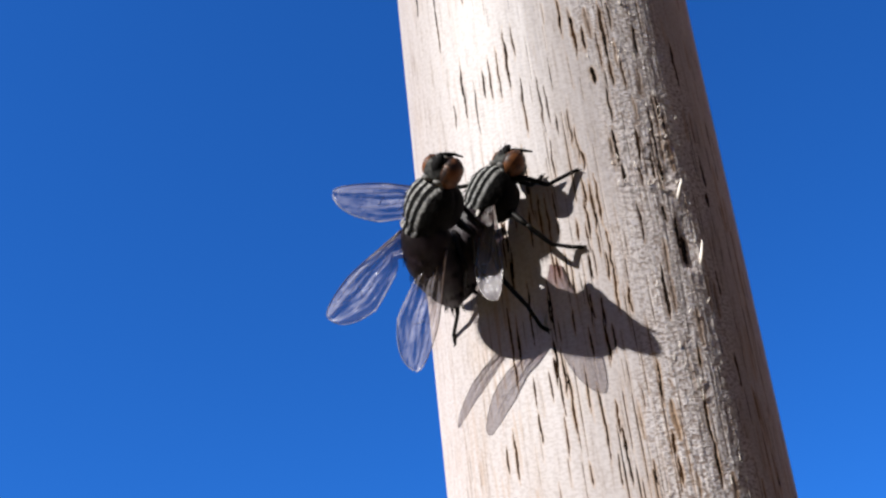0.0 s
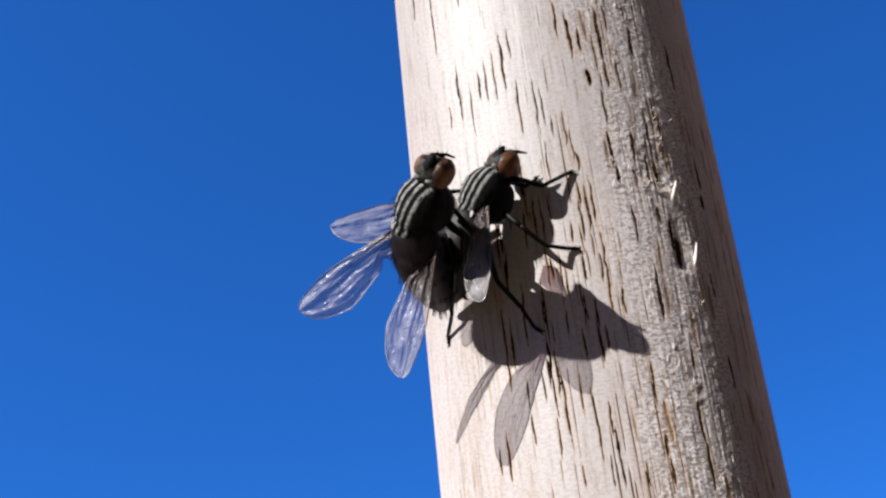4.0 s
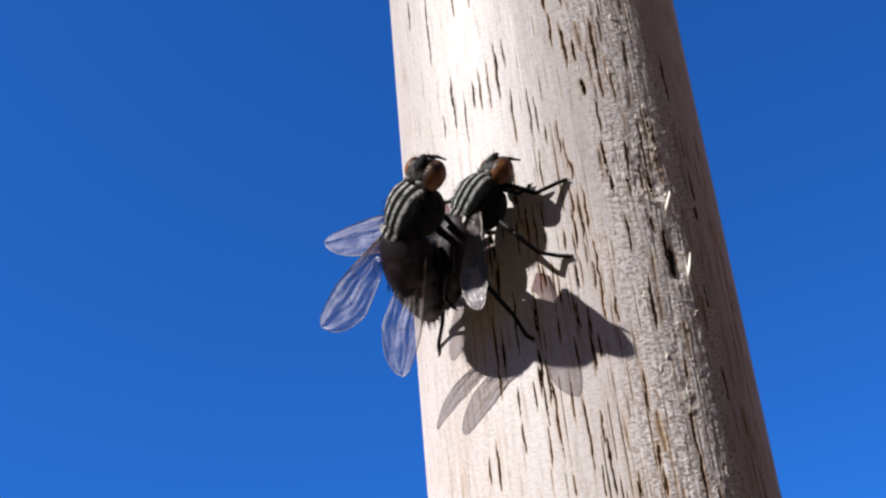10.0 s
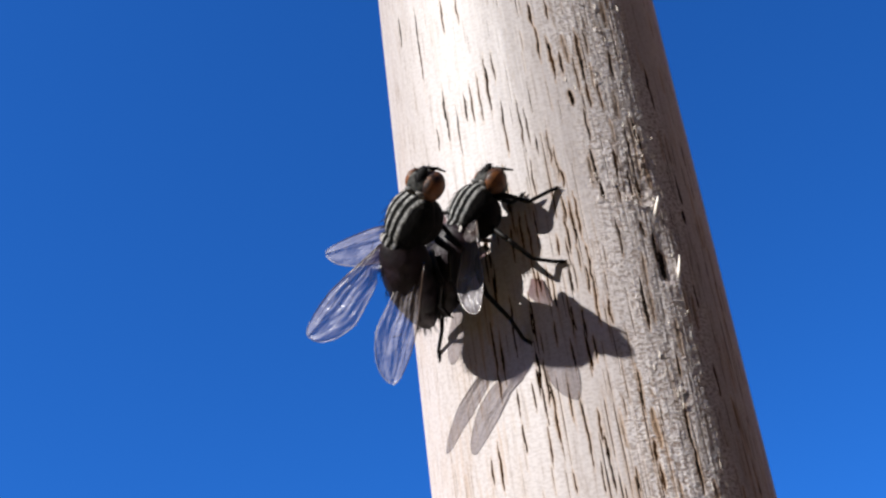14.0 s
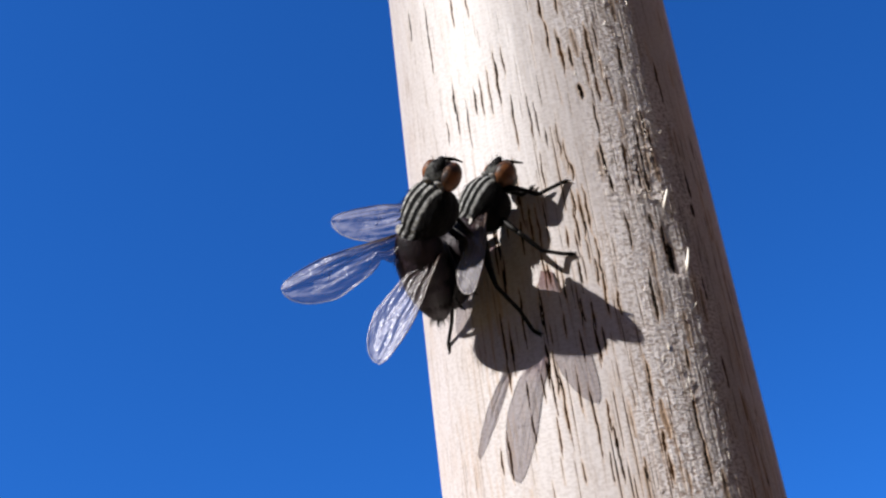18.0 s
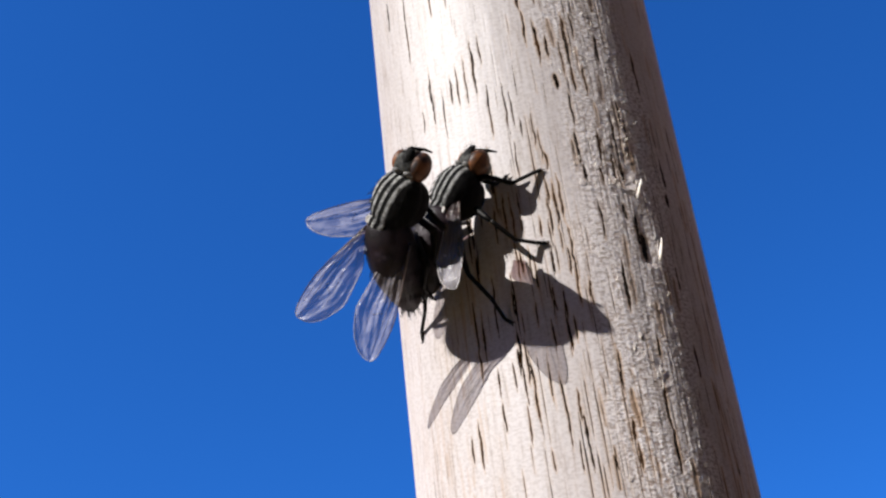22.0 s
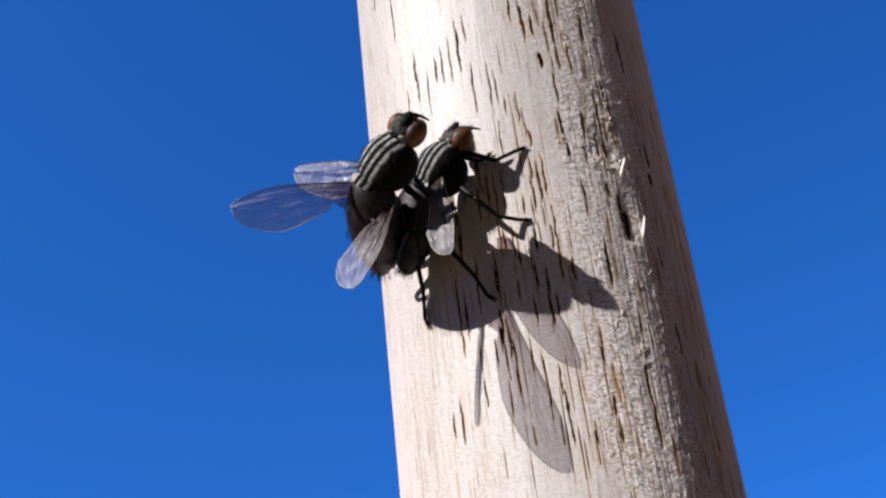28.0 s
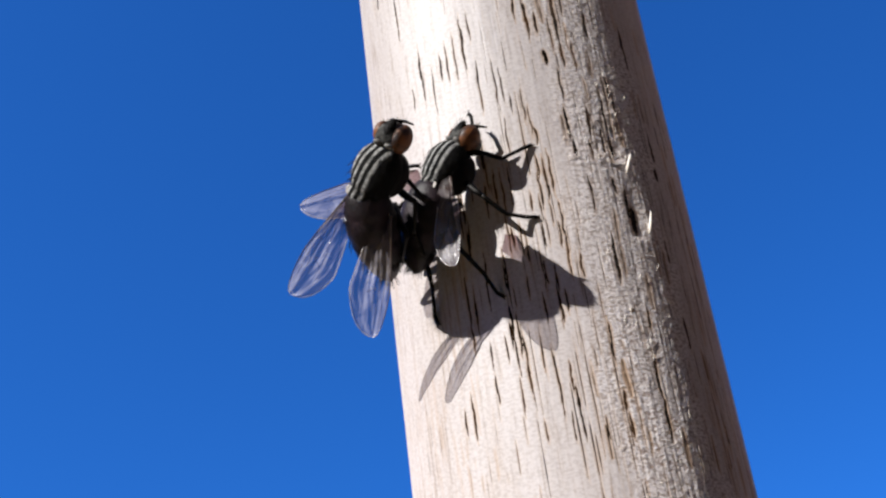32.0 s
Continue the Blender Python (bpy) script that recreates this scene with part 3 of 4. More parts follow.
def build_pole():
    angles = np.concatenate([np.arange(-100, -62, 0.4), np.arange(-62, 54, 0.2), np.arange(54, 100, 0.4), np.arange(100, 260, 4.0)])
    heights = np.concatenate([[-1450, -900, -400, -150, -60, -25], np.arange(-14, 62, 0.12), [75, 110, 180, 300, 430, 520]])
    A, Z = np.meshgrid(angles, heights)
    depth, pore, torn, tan = pole_relief(A, Z)
    near = ((Z > -15) & (Z < 63) & (A < 100)).astype(float)
    r = POLE_R * 1000 + depth * near
    X, Y = r * np.sin(np.radians(A)), -r * np.cos(np.radians(A))
    rows, cols = A.shape
    verts = np.stack([X * 0.001, Y * 0.001, HEIGHT + Z * 0.001], -1).reshape(-1, 3)
    verts[:, 2] = np.maximum(verts[:, 2], -0.02)
    i = np.arange(rows - 1)[:, None] * cols
    j = np.arange(cols)[None, :]
    k = (j + 1) % cols
    quads = np.stack([i + j, i + k, i + cols + k, i + cols + j], -1).reshape(-1, 4)
    me = bpy.data.meshes.new("wooden_pole")
    me.vertices.add(len(verts))
    me.vertices.foreach_set("co", verts.ravel())
    top = np.arange(cols) + (rows - 1) * cols
    loops = np.concatenate([quads.ravel(), top])
    starts = np.concatenate([np.arange(len(quads)) * 4, [len(quads) * 4]])
    me.loops.add(len(loops))
    me.loops.foreach_set("vertex_index", loops.astype(np.int32))
    me.polygons.add(len(starts))
    me.polygons.foreach_set("loop_start", starts.astype(np.int32))
    me.polygons.foreach_set("use_smooth", np.ones(len(starts), dtype=bool))
    me.update(calc_edges=True)
    for key, values in (("pore", pore * near), ("torn", torn * 0.5 * near), ("tan", tan * near)):
        me.attributes.new(key, "FLOAT", "POINT").data.foreach_set("value", values.ravel().astype(np.float32))
    me.validate()
    me.materials.append(WOOD)
    pole = tagged(new("wooden_pole", me), "round pole of bare pale wood with open brown grain", "pole")
    # raised splinters and fuzz at the broken grain
    rnd = random.Random(5)

    def splinter(a0, z0, length, curl, thick):
        bm = bmesh.new()
        pts = []
        for s in (0, 0.25, 0.5, 0.75, 1.0):
            a = radians(a0 + curl * s * s * 2.4)
            r = 12.0 + 0.02 + curl * 0.30 * math.sin(s * 2.4) + 0.05 * s
            pts.append(spot(r * math.sin(a), -r * math.cos(a), z0 + length * s))
        tube(bm, pts, [thick * 0.001 * k for k in (0.7, 1.0, 0.9, 0.6, 0.15)], 6)
        part("splinter", bm, FIBRE, pole, "curled pale wood splinter")

    splinter(36.2, 26.9, 1.5, 0.9, 0.13)
    splinter(37.4, 28.1, 0.8, -0.8, 0.11)
    splinter(40.3, 22.3, 1.7, 0.7, 0.12)
    splinter(40.0, 23.9, 0.6, -0.9, 0.10)
    # frayed ends along the ledge and round the break above it
    for count, a0, a1, z0, z1 in ((16, 13, 37, 27.4, 28.1), (14, 11, 27, 34.8, 38.2), (12, 30, 37, 28.0, 35.0)):
        for _ in range(count):
            splinter(rnd.uniform(a0, a1), rnd.uniform(z0, z1), rnd.uniform(0.2, 0.5), rnd.uniform(-0.6, 0.6), rnd.uniform(0.012, 0.028))
    for _ in range(40):
        splinter(rnd.uniform(14, 42), rnd.uniform(3, 46), rnd.uniform(0.25, 0.7), rnd.uniform(-0.5, 0.6), rnd.uniform(0.018, 0.04))
    return pole


# ---------------------------------------------------------------- flies
def frame_of(origin, forward, back):
    """The pose of a fly: origin in millimetres, the way that it faces and the way that its back points."""
    y = Vector(forward).normalized()
    z = Vector(back)
    z = (z - y * z.dot(y)).normalized()
    x = y.cross(z)
    m = Matrix((x, y, z)).transposed().to_4x4()
    m.translation = spot(*origin)
    return m


def wing_turn(side, base, sweep, lift, twist):
    """A wing's pose on its fly: swept back from the side, lifted, and twisted about its length (degrees)."""
    s, f, w = radians(sweep), radians(lift), radians(twist)
    x = Vector((side * math.cos(f) * math.cos(s), -math.cos(f) * math.sin(s), math.sin(f)))
    y = Vector((side * math.sin(s), math.cos(s), 0))
    y = (y - x * y.dot(x)).normalized()
    z = x.cross(y)
    y = y * math.cos(w) + z * (side * math.sin(w))
    m = Matrix((x, y, x.cross(y))).transposed().to_4x4()
    m.translation = Vector(base) * 0.001
    return m


def wing_edges(s, width):
    """Front and rear edge of the wing blade at a share s of its length."""
    chord = width * min(1.0, 0.30 + 1.1 * s) * max(0.0, 1 - s ** 4.2) ** 0.5
    front = 0.30 * chord - 0.02 * width
    lobe = 0.12 * width * math.exp(-((s - 0.12) / 0.07) ** 2) - 0.13 * width * math.exp(-((s - 0.20) / 0.035) ** 2)
    return front, front - chord - lobe


def wing_height(s, c, length):
    """Fluting and camber of the membrane."""
    folds = 0.010 * math.sin(c * 13 + 3 * s + 2 * math.sin(s * 5)) + 0.0055 * math.sin(c * 37 + 9 * s + math.sin(s * 17)) * min(1.0, 2.2 * (1 - s)) + 0.003 * math.sin(s * 31 + 6 * c)
    return length * (folds * (1 - 0.4 * s) + 0.030 * (c - 0.5) ** 2 - 0.015 * s * s)


def build_wing(fly, length, width, label):
    bm = bmesh.new()
    n, k = 44, 34
    rows = []
    for i in range(n + 1):
        s = 0.004 + 0.996 * i / n
        a, b = wing_edges(min(s, 0.9995), width)
        rows.append([bm.verts.new(Vector((s * length, a + (b - a) * j / k, wing_height(s, j / k, length))) * 0.001) for j in range(k + 1)])
    for r, q in zip(rows, rows[1:]):
        for j in range(k):
            bm.faces.new((r[j], q[j], q[j + 1], r[j + 1]))
    wing = part("wing", bm, WING, fly, label)
    # veins: share of the chord at the root and at the end, where they end, and their thickness
    for c0, c1, s0, s1, thick in ((0.00, 0.00, 0.02, 0.93, 0.060), (0.05, 0.06, 0.03, 0.62, 0.025), (0.08, 0.16, 0.03, 0.90, 0.025),
                                  (0.14, 0.34, 0.10, 0.975, 0.022), (0.24, 0.42, 0.12, 0.80, 0.020), (0.36, 0.72, 0.10, 0.80, 0.019), (0.52, 0.94, 0.08, 0.45, 0.017)):
        pts = []
        for i in range(13):
            s = s0 + (s1 - s0) * i / 12
            u = i / 12
            c = c0 + (c1 - c0) * (u ** 1.3) + 0.03 * math.sin(u * 3.1) * (c1 > 0.1)
            a, b = wing_edges(s, width)
            pts.append(Vector((s * length, a + (b - a) * c, wing_height(s, c, length))) * 0.001)
        bv = bmesh.new()
        tube(bv, pts, [thick * 0.00085 * (1.1 - 0.65 * i / 12) for i in range(13)], 5)
        part("vein", bv, VEIN, wing)
    # edge tubes coloured pale to imitate a glint on the rim
    for fore in (0.0, 1.0):
        bv, pts = bmesh.new(), []
        for i in range(25):
            s = (0.30 if fore else 0.90) + (0.70 if fore else 0.10) * (1 - (1 - i / 24) ** 2) * 0.9995
            a, b = wing_edges(min(s, 0.9995), width)
            pts.append(Vector((s * length, a + (b - a) * fore, wing_height(s, fore, length))) * 0.001)
        tube(bv, pts, [0.0000032 * length] * 25, 5)
        part("margin", bv, RIM_GLINT, wing, "glossy wing edge with its sun glint painted pale")
    for s, c0, c1, lean in ((0.42, 0.13, 0.28, 0.02), (0.60, 0.35, 0.58, 0.05)):
        pts = []
        for i in range(4):
            q = s + lean * i / 3
            a, b = wing_edges(q, width)
            c = c0 + (c1 - c0) * i / 3
            pts.append(Vector((q * length, a + (b - a) * c, wing_height(q, c, length))) * 0.001)
        bv = bmesh.new()
        tube(bv, pts, [0.000018] * 4, 5)
        part("vein", bv, VEIN, wing)
    return wing


def build_leg(fly, points, thick=1.1, name="leg"):
    """points in millimetres round the resting place: hip, knee, ankle, then the toes. The leg turns about its hip."""
    inv = fly.matrix_basis.inverted()
    p = [inv @ spot(*q) for q in points]
    hip = p[0].copy()
    p = [q - hip for q in p]
    rnd = random.Random(len(points) * 7 + int(abs(points[-1][2]) * 100))

    def limb(a, b, r0, r1, r2, steps=6, bow=0.0):
        pts, rad = [], []
        d = b - a
        out = d.cross(Vector((0.2, 0.9, 0.3)))
        out = out.normalized() * bow * d.length if out.length > 1e-9 else Vector()
        for i in range(steps + 1):
            u = i / steps
            pts.append(a + d * u + out * math.sin(math.pi * u))
            r = r0 + (r1 - r0) * min(1, u * 2) if u < 0.5 else r1 + (r2 - r1) * (u - 0.5) * 2
            rad.append(r * 0.001 * thick)
        bm = bmesh.new()
        tube(bm, pts, rad, 9)
        for _ in range(int(14 + d.length * 6000)):
            u = rnd.uniform(0.05, 0.97)
            side = Vector((rnd.uniform(-1, 1), rnd.uniform(-1, 1), rnd.uniform(-1, 1)))
            hair(bm, a + d * u + out * math.sin(math.pi * u), side.normalized() + d.normalized() * 1.0, rnd.uniform(0.18, 0.42) * 0.001, 0.000016)
        return bm

    leg = part(name, limb(p[0], p[1], 0.22, 0.25, 0.15, bow=0.05), CUTICLE, fly)
    leg.location = hip
    part("tibia", limb(p[1], p[2], 0.15, 0.15, 0.13), CUTICLE, leg)
    for a, b in zip(p[2:], p[3:]):
        bm = limb(a, b, 0.12, 0.12, 0.12, 5)
        part("tarsus", bm, CUTICLE, leg)
    d = (p[-1] - p[-2]).normalized()
    bm = bmesh.new()
    rt = d.cross(Vector((0, 0, 1))).normalized()
    for s in (-1, 1):
        tube(bm, [p[-1], p[-1] + (d * 0.15 + rt * s * 0.12) * 0.001, p[-1] + (d * 0.22 + rt * s * 0.22) * 0.001], [0.00006, 0.00005, 0.00002], 6)
    part("claw", bm, BROWN, leg)
    return leg


SLIM = 0.74


def build_fly(name, label, matrix, size, seed, tail, girth, head_turn, lean=0.0, long=1.0, crest=(), roll=0.0):
    """Thorax, abdomen and head with their pieces. Local: x to its right, y ahead, z to its back, millimetres."""
    rnd = random.Random(seed)
    fly = tagged(new(name), label, "fly", group="pair of flies")
    fly.matrix_basis = matrix
    fly.empty_display_size = 0.002
    k = size
    slim = Matrix.Diagonal((SLIM, 1, SLIM, 1))
    # the thorax is short and sits close behind the head
    small = Matrix.Translation(Vector((lean * 0.8, 0.35 * k, 0)) * 0.001) @ Matrix.Rotation(radians(roll), 4, "Y") @ Matrix.Diagonal((0.82 + 0.3 * lean, 0.82, 0.82, 1))

    def put(kind, bm, mat, parent, note="", shift=None):
        bmesh.ops.transform(bm, matrix=slim, verts=bm.verts)
        if shift:
            bmesh.ops.translate(bm, vec=-shift, verts=bm.verts)
        return part(kind, bm, mat, parent, note)

    def sized(rows):
        return [tuple(v * k for v in row) for row in rows]

    def waisted(rows):
        return [(y, w * .94, h * .94, z) for y, w, h, z in rows]

    thorax = put("thorax", body_shape(sized(waisted([(-2.15, .45, .35, .1), (-2.0, 1.05, .85, .15), (-1.6, 1.70, 1.40, .15), (-1.0, 2.10, 1.78, .12), (-.85, 2.12, 1.78, .12),
                                     (-.3, 2.30, 1.95, .08), (.3, 2.32, 1.98, .05), (.9, 2.16, 1.84, .02), (1.4, 1.80, 1.55, -.05), (1.8, 1.30, 1.15, -.12),
                                     (2.05, .75, .70, -.18), (2.15, .25, .25, -.2)])), 40), THORAX, fly, "grey thorax with black bands along the back")
    scutellum = put("scutellum", egg(1.05 * k, .70 * k, .55 * k, (0, -2.0 * k, 1.0 * k)), THORAX, fly)
    for piece in (thorax, scutellum):
        piece.matrix_basis = small
    put("breast", egg(1.6 * k, 1.5 * k, 1.6 * k, (.6 * k, .2 * k, -1.1 * k)), BRISTLE, fly, "black underside of the thorax")
    hinge = Vector((0, -1.05 * k, 0)) * 0.001
    goal = matrix.inverted() @ spot(*tail) - hinge
    bend = Vector((0, -4.75 * long, -1.0 * SLIM)).rotation_difference(goal).to_matrix().to_4x4()
    rows = []
    for i in range(25):
        u = i / 24
        w = math.sin(math.pi * min(1, 0.10 + 0.90 * u) ** 0.85) ** 0.55
        groove = 1 - 0.05 * math.exp(-((u * 4 % 1.0) / 0.10) ** 2) * (0.05 < u < 0.95)
        rows.append((-1.10 - 4.7 * long * u, max(.08, girth[0] * w * groove), max(.08, girth[1] * w * groove), -.05 - 1.0 * u * u))
    abdomen = put("abdomen", body_shape(sized(rows), 36), ABDOMEN, fly, "dark purplish-brown abdomen with a grey sheen", hinge)
    abdomen.matrix_basis = Matrix.Translation(hinge) @ bend
    head = put("head", egg(1.20 * k, .80 * k, 1.10 * k, (0, 2.42 * k, -.05 * k)), HEAD, fly, "black head with grey bloom")
    for s in (-1, 1):
        e = 1.0 if s > 0 else 0.72
        put("eye", egg(.74 * e * k, .82 * e * k, 1.02 * e * k, (s * .80 * k, 2.50 * k, .02 * k)), EYE, head, "red-brown compound eye")
        bm = bmesh.new()
        o = Vector((s * .20, 2.95, .55)) * k * 0.001
        tube(bm, [o, o + Vector((s * .10, .08, -.10)) * k * 0.001, o + Vector((s * .18, .12, -.30)) * k * 0.001, o + Vector((s * .26, .10, -.62)) * k * 0.001],
             [v * k * 0.001 for v in (.12, .16, .16, .09)], 8)
        hair(bm, o + Vector((s * .15, .10, -.1)) * k * 0.001, Vector((s * .9, .4, -.6)), 0.0006 * k, 0.00003)
        put("antenna", bm, BROWN, head)
        put("calypter", egg(.36 * k, .30 * k, .09 * k, ((s * .85 + .2) * k, -1.45 * k, .78 * k)), PALE, fly, "pale calypter at the wing root")
        put("cheek", egg(.42 * k, .50 * k, .55 * k, (s * .80 * k, 2.62 * k, -.85 * k)), FACE, head, "silver-grey cheek")
    put("face", egg(.66 * k, .42 * k, .95 * k, (0, 2.95 * k, -.22 * k)), FACE, head, "silver-grey face")
    put("frons", egg(.42 * k, .60 * k, .24 * k, (0, 2.70 * k, .86 * k)), BRISTLE, head, "black band between the eyes")
    for s in (-1, 1):
        put("head_bloom", egg(.42 * k, .16 * k, .60 * k, (s * .45 * k, 1.86 * k, .40 * k)), FACE, head, "grey bloom on the back of the head")
    bm = bmesh.new()
    tube(bm, [Vector(q) * k * 0.001 for q in ((0, 2.9, -.9), (0, 2.95, -1.5), (0, 2.8, -1.9))], [v * k * 0.001 for v in (.3, .24, .3)], 10)
    put("proboscis", bm, BROWN, head)
    # stiff bristles over back, head and abdomen
    bm = bmesh.new()
    for _ in range(130):
        a, y = rnd.uniform(0.15, math.pi - 0.15), rnd.uniform(-2.0, 1.7)
        w = 2.04 * math.sqrt(max(0.05, 1 - (y / 2.25) ** 2))
        n = Vector((math.cos(a), 0, math.sin(a) * 0.86))
        hair(bm, (Vector((0, y, .05)) + n * w) * k * 0.001, n + Vector((0, -1.2, 0)), rnd.uniform(.45, 1.1) * k * 0.001, 0.000030)
    for _ in range(420):
        a, y = rnd.uniform(0.0, math.pi), rnd.uniform(-2.05, 1.8)
        w = 2.09 * math.sqrt(max(0.05, 1 - (y / 2.3) ** 2))
        n = Vector((math.cos(a), 0, math.sin(a) * 0.86))
        hair(bm, (Vector((0, y, .05)) + n * w) * k * 0.001, n + Vector((0, -0.9, 0)), rnd.uniform(.16, .40) * k * 0.001, 0.000014)
    for s in (-1, 0, 1):
        for q in (0.3, 0.7):
            hair(bm, Vector((s * q, -2.5, .95)) * k * 0.001, Vector((s * .3, -1, .25)), 0.0013 * k, 0.00003)
    tagged(put("bristles", bm, BRISTLE, fly), kind="stuff").matrix_basis = small
    bm = bmesh.new()
    for _ in range(230):
        u = rnd.choice((0.26, 0.5, 0.74, 0.95)) + rnd.uniform(-0.015, 0.015)
        a = rnd.uniform(-0.5, math.pi + 0.5)
        w = math.sin(math.pi * min(1, 0.10 + 0.90 * u) ** 0.85) ** 0.55
        q = Vector((girth[0] * w * math.cos(a), -1.10 - 4.7 * long * u, girth[1] * w * math.sin(a) - .05 - u * u))
        hair(bm, q * k * 0.001, Vector((math.cos(a) * .7, -1.3, math.sin(a) * .7)), rnd.uniform(.3, .75) * k * 0.001, 0.000022)
    tagged(put("bristles", bm, BRISTLE, abdomen, "", hinge), kind="stuff")
    bm = bmesh.new()
    for _ in range(26):
        x = rnd.uniform(-.6, .6)
        hair(bm, Vector((x, 2.65 + rnd.uniform(-.3, .4), 1.05 - abs(x) * .2)) * k * 0.001, Vector((x * .5, rnd.uniform(.2, .9), 1)), rnd.uniform(.25, .55) * k * 0.001, 0.00002)
    tagged(put("bristles", bm, BRISTLE, head), kind="stuff")
    # the head, turned about the neck
    neck = Matrix.Translation(Vector((0, 1.75, 0)) * k * 0.001)
    turn = Vector(head_turn)
    head.matrix_basis = neck @ Matrix.Rotation(turn.length, 4, turn.normalized()) @ Matrix.Scale(1.07, 4) @ neck.inverted()
    # the long feelers lie forward over the crown
    there = matrix @ head.matrix_basis
    middle = there @ (Vector((0, 2.42, -.05)) * k * 0.001)
    bm = bmesh.new()
    tube(bm, [there.inverted() @ (middle + Vector(q) * 0.001) for q in crest], [0.001 * v for v in (.10, .17, .14, .10, .05)], 8)
    for _ in range(16):
        q = middle + (Vector(crest[1]).lerp(Vector(crest[3]), rnd.random())) * 0.001
        a = there.inverted() @ q
        hair(bm, a, there.inverted() @ (q + Vector((rnd.uniform(-.5, .9), rnd.uniform(-.5, .3), 1)) * 0.001) - a, rnd.uniform(.25, .5) * 0.001, 0.00002)
    part("antenna", bm, BRISTLE, head, "black feelers laid forward over the crown")
    return fly


FEMALE = frame_of((-5.39, -13.57, 27.79), (0.60, -0.08, 0.78), (-0.47, -0.78, 0.25))
MALE = frame_of((-9.03, -17.73, 26.19), (0.60, -0.64, 0.48), (-0.53, -0.72, -0.3))
FEMALE_SIZE, MALE_SIZE = 1.06, 1.13
# where the wings join the thorax, in millimetres on the fly, and their lengths
WING_ROOT = {("female", -1): (-1.72, -0.64, 0.45), ("female", 1): (1.72, -0.64, 0.45), ("male", -1): (-0.26, -1.97, 0.72), ("male", 1): (2.2, -1.49, -0.47)}
WING_LENGTH = {("female", -1): 8.5, ("female", 1): 7.0, ("male", -1): 8.2, ("male", 1): 8.2}

female = build_fly("female_fly", "dark grey fly clinging to the wooden pole, head up", FEMALE, FEMALE_SIZE, 21, (-8.5, -11.2, 21.6), (2.3, 2.1), (-0.20, 0.05, 0.05), 0.0, 1.25,
                   ((-.5, -.4, .4), (-.1, -.5, .62), (.75, -.35, .68), (1.3, -.2, .62), (1.8, 0, .55)), 20)
male = build_fly("male_fly", "dark grey striped fly riding on the back of another fly", MALE, MALE_SIZE, 22, (-9.5, -10.7, 20.5), (2.1, 2.1), (-0.45, 0.18, 0.28), 0.30, 1.34,
                 ((-.6, -.6, .25), (-.1, -.7, .6), (.5, -.6, .75), (1.1, -.45, .66), (1.55, -.3, .42)))


WINGS = {}
for (key, side), length in WING_LENGTH.items():
    WINGS[key, side] = build_wing(male if key == "male" else female, length, length * (0.37 if key == "male" else 0.36 if side < 0 else 0.31), "clear smoky wing with brown veins")
    WINGS[key, side].matrix_basis = wing_turn(side, WING_ROOT[key, side], 65, 10, 0)

build_leg(female, [(-4.3, -12.9, 29.2), (-2.52, -13.36, 28.59), (-1.29, -13.0, 28.08), (0.26, -12.3, 28.94), (0.77, -12.08, 29.18)])
build_leg(female, [(-4.6, -12.7, 27.6), (-3.0, -13.9, 25.2), (-1.61, -13.1, 23.89), (-0.4, -12.3, 23.79), (0.33, -12.1, 23.72)])
build_leg(female, [(-5.4, -12.4, 25.8), (-5.0, -13.1, 22.0), (-3.72, -12.67, 20.16), (-3.1, -11.9, 18.95), (-2.71, -11.75, 18.68)])
left_hind_leg = build_leg(female, [(-6.8, -11.9, 25.2), (-8.33, -10.6, 22.59), (-8.65, -9.5, 21.29), (-9.30, -7.84, 20.34), (-9.29, -7.65, 19.8)])
left_front_leg = build_leg(female, [(-5.0, -12.6, 29.2), (-3.6, -12.9, 28.9), (-2.4, -12.7, 28.4), (-1.75, -12.25, 28.9), (-1.62, -12.1, 29.15)])
build_leg(female, [(-6.0, -12.3, 27.6), (-9.0, -11.4, 26.6), (-9.8, -9.6, 25.0), (-9.9, -7.0, 24.6), (-9.9, -6.8, 24.2)])
build_leg(male, [(-7.8, -15.2, 27.0), (-7.0, -15.9, 26.2), (-6.6, -15.6, 25.6), (-6.3, -15.2, 25.2), (-6.1, -15.0, 25.0)])
build_leg(male, [(-7.9, -15.2, 26.2), (-6.65, -16.2, 24.4), (-7.2, -14.4, 23.0), (-7.0, -13.5, 22.4), (-6.9, -13.0, 22.0)])
build_leg(male, [(-8.2, -14.6, 25.2), (-7.57, -15.4, 22.6), (-8.3, -13.2, 21.9), (-8.2, -12.2, 21.9), (-8.0, -11.4, 21.7)])
build_leg(male, [(-9.4, -13.6, 27.2), (-9.0, -12.4, 29.0), (-7.4, -12.2, 28.9), (-6.7, -12.6, 28.7), (-6.4, -12.7, 28.6)])
build_leg(male, [(-9.8, -13.3, 26.2), (-10.8, -11.6, 25.6), (-9.4, -11.4, 25.4), (-8.5, -12.0, 25.3), (-8.2, -12.2, 25.2)])
build_leg(male, [(-9.9, -13.2, 25.2), (-11.2, -11.0, 23.6), (-10.0, -10.6, 22.4), (-9.2, -10.9, 22.0), (-8.9, -11.0, 21.9)])

build_ground()
build_light_screens()
pole = build_pole()


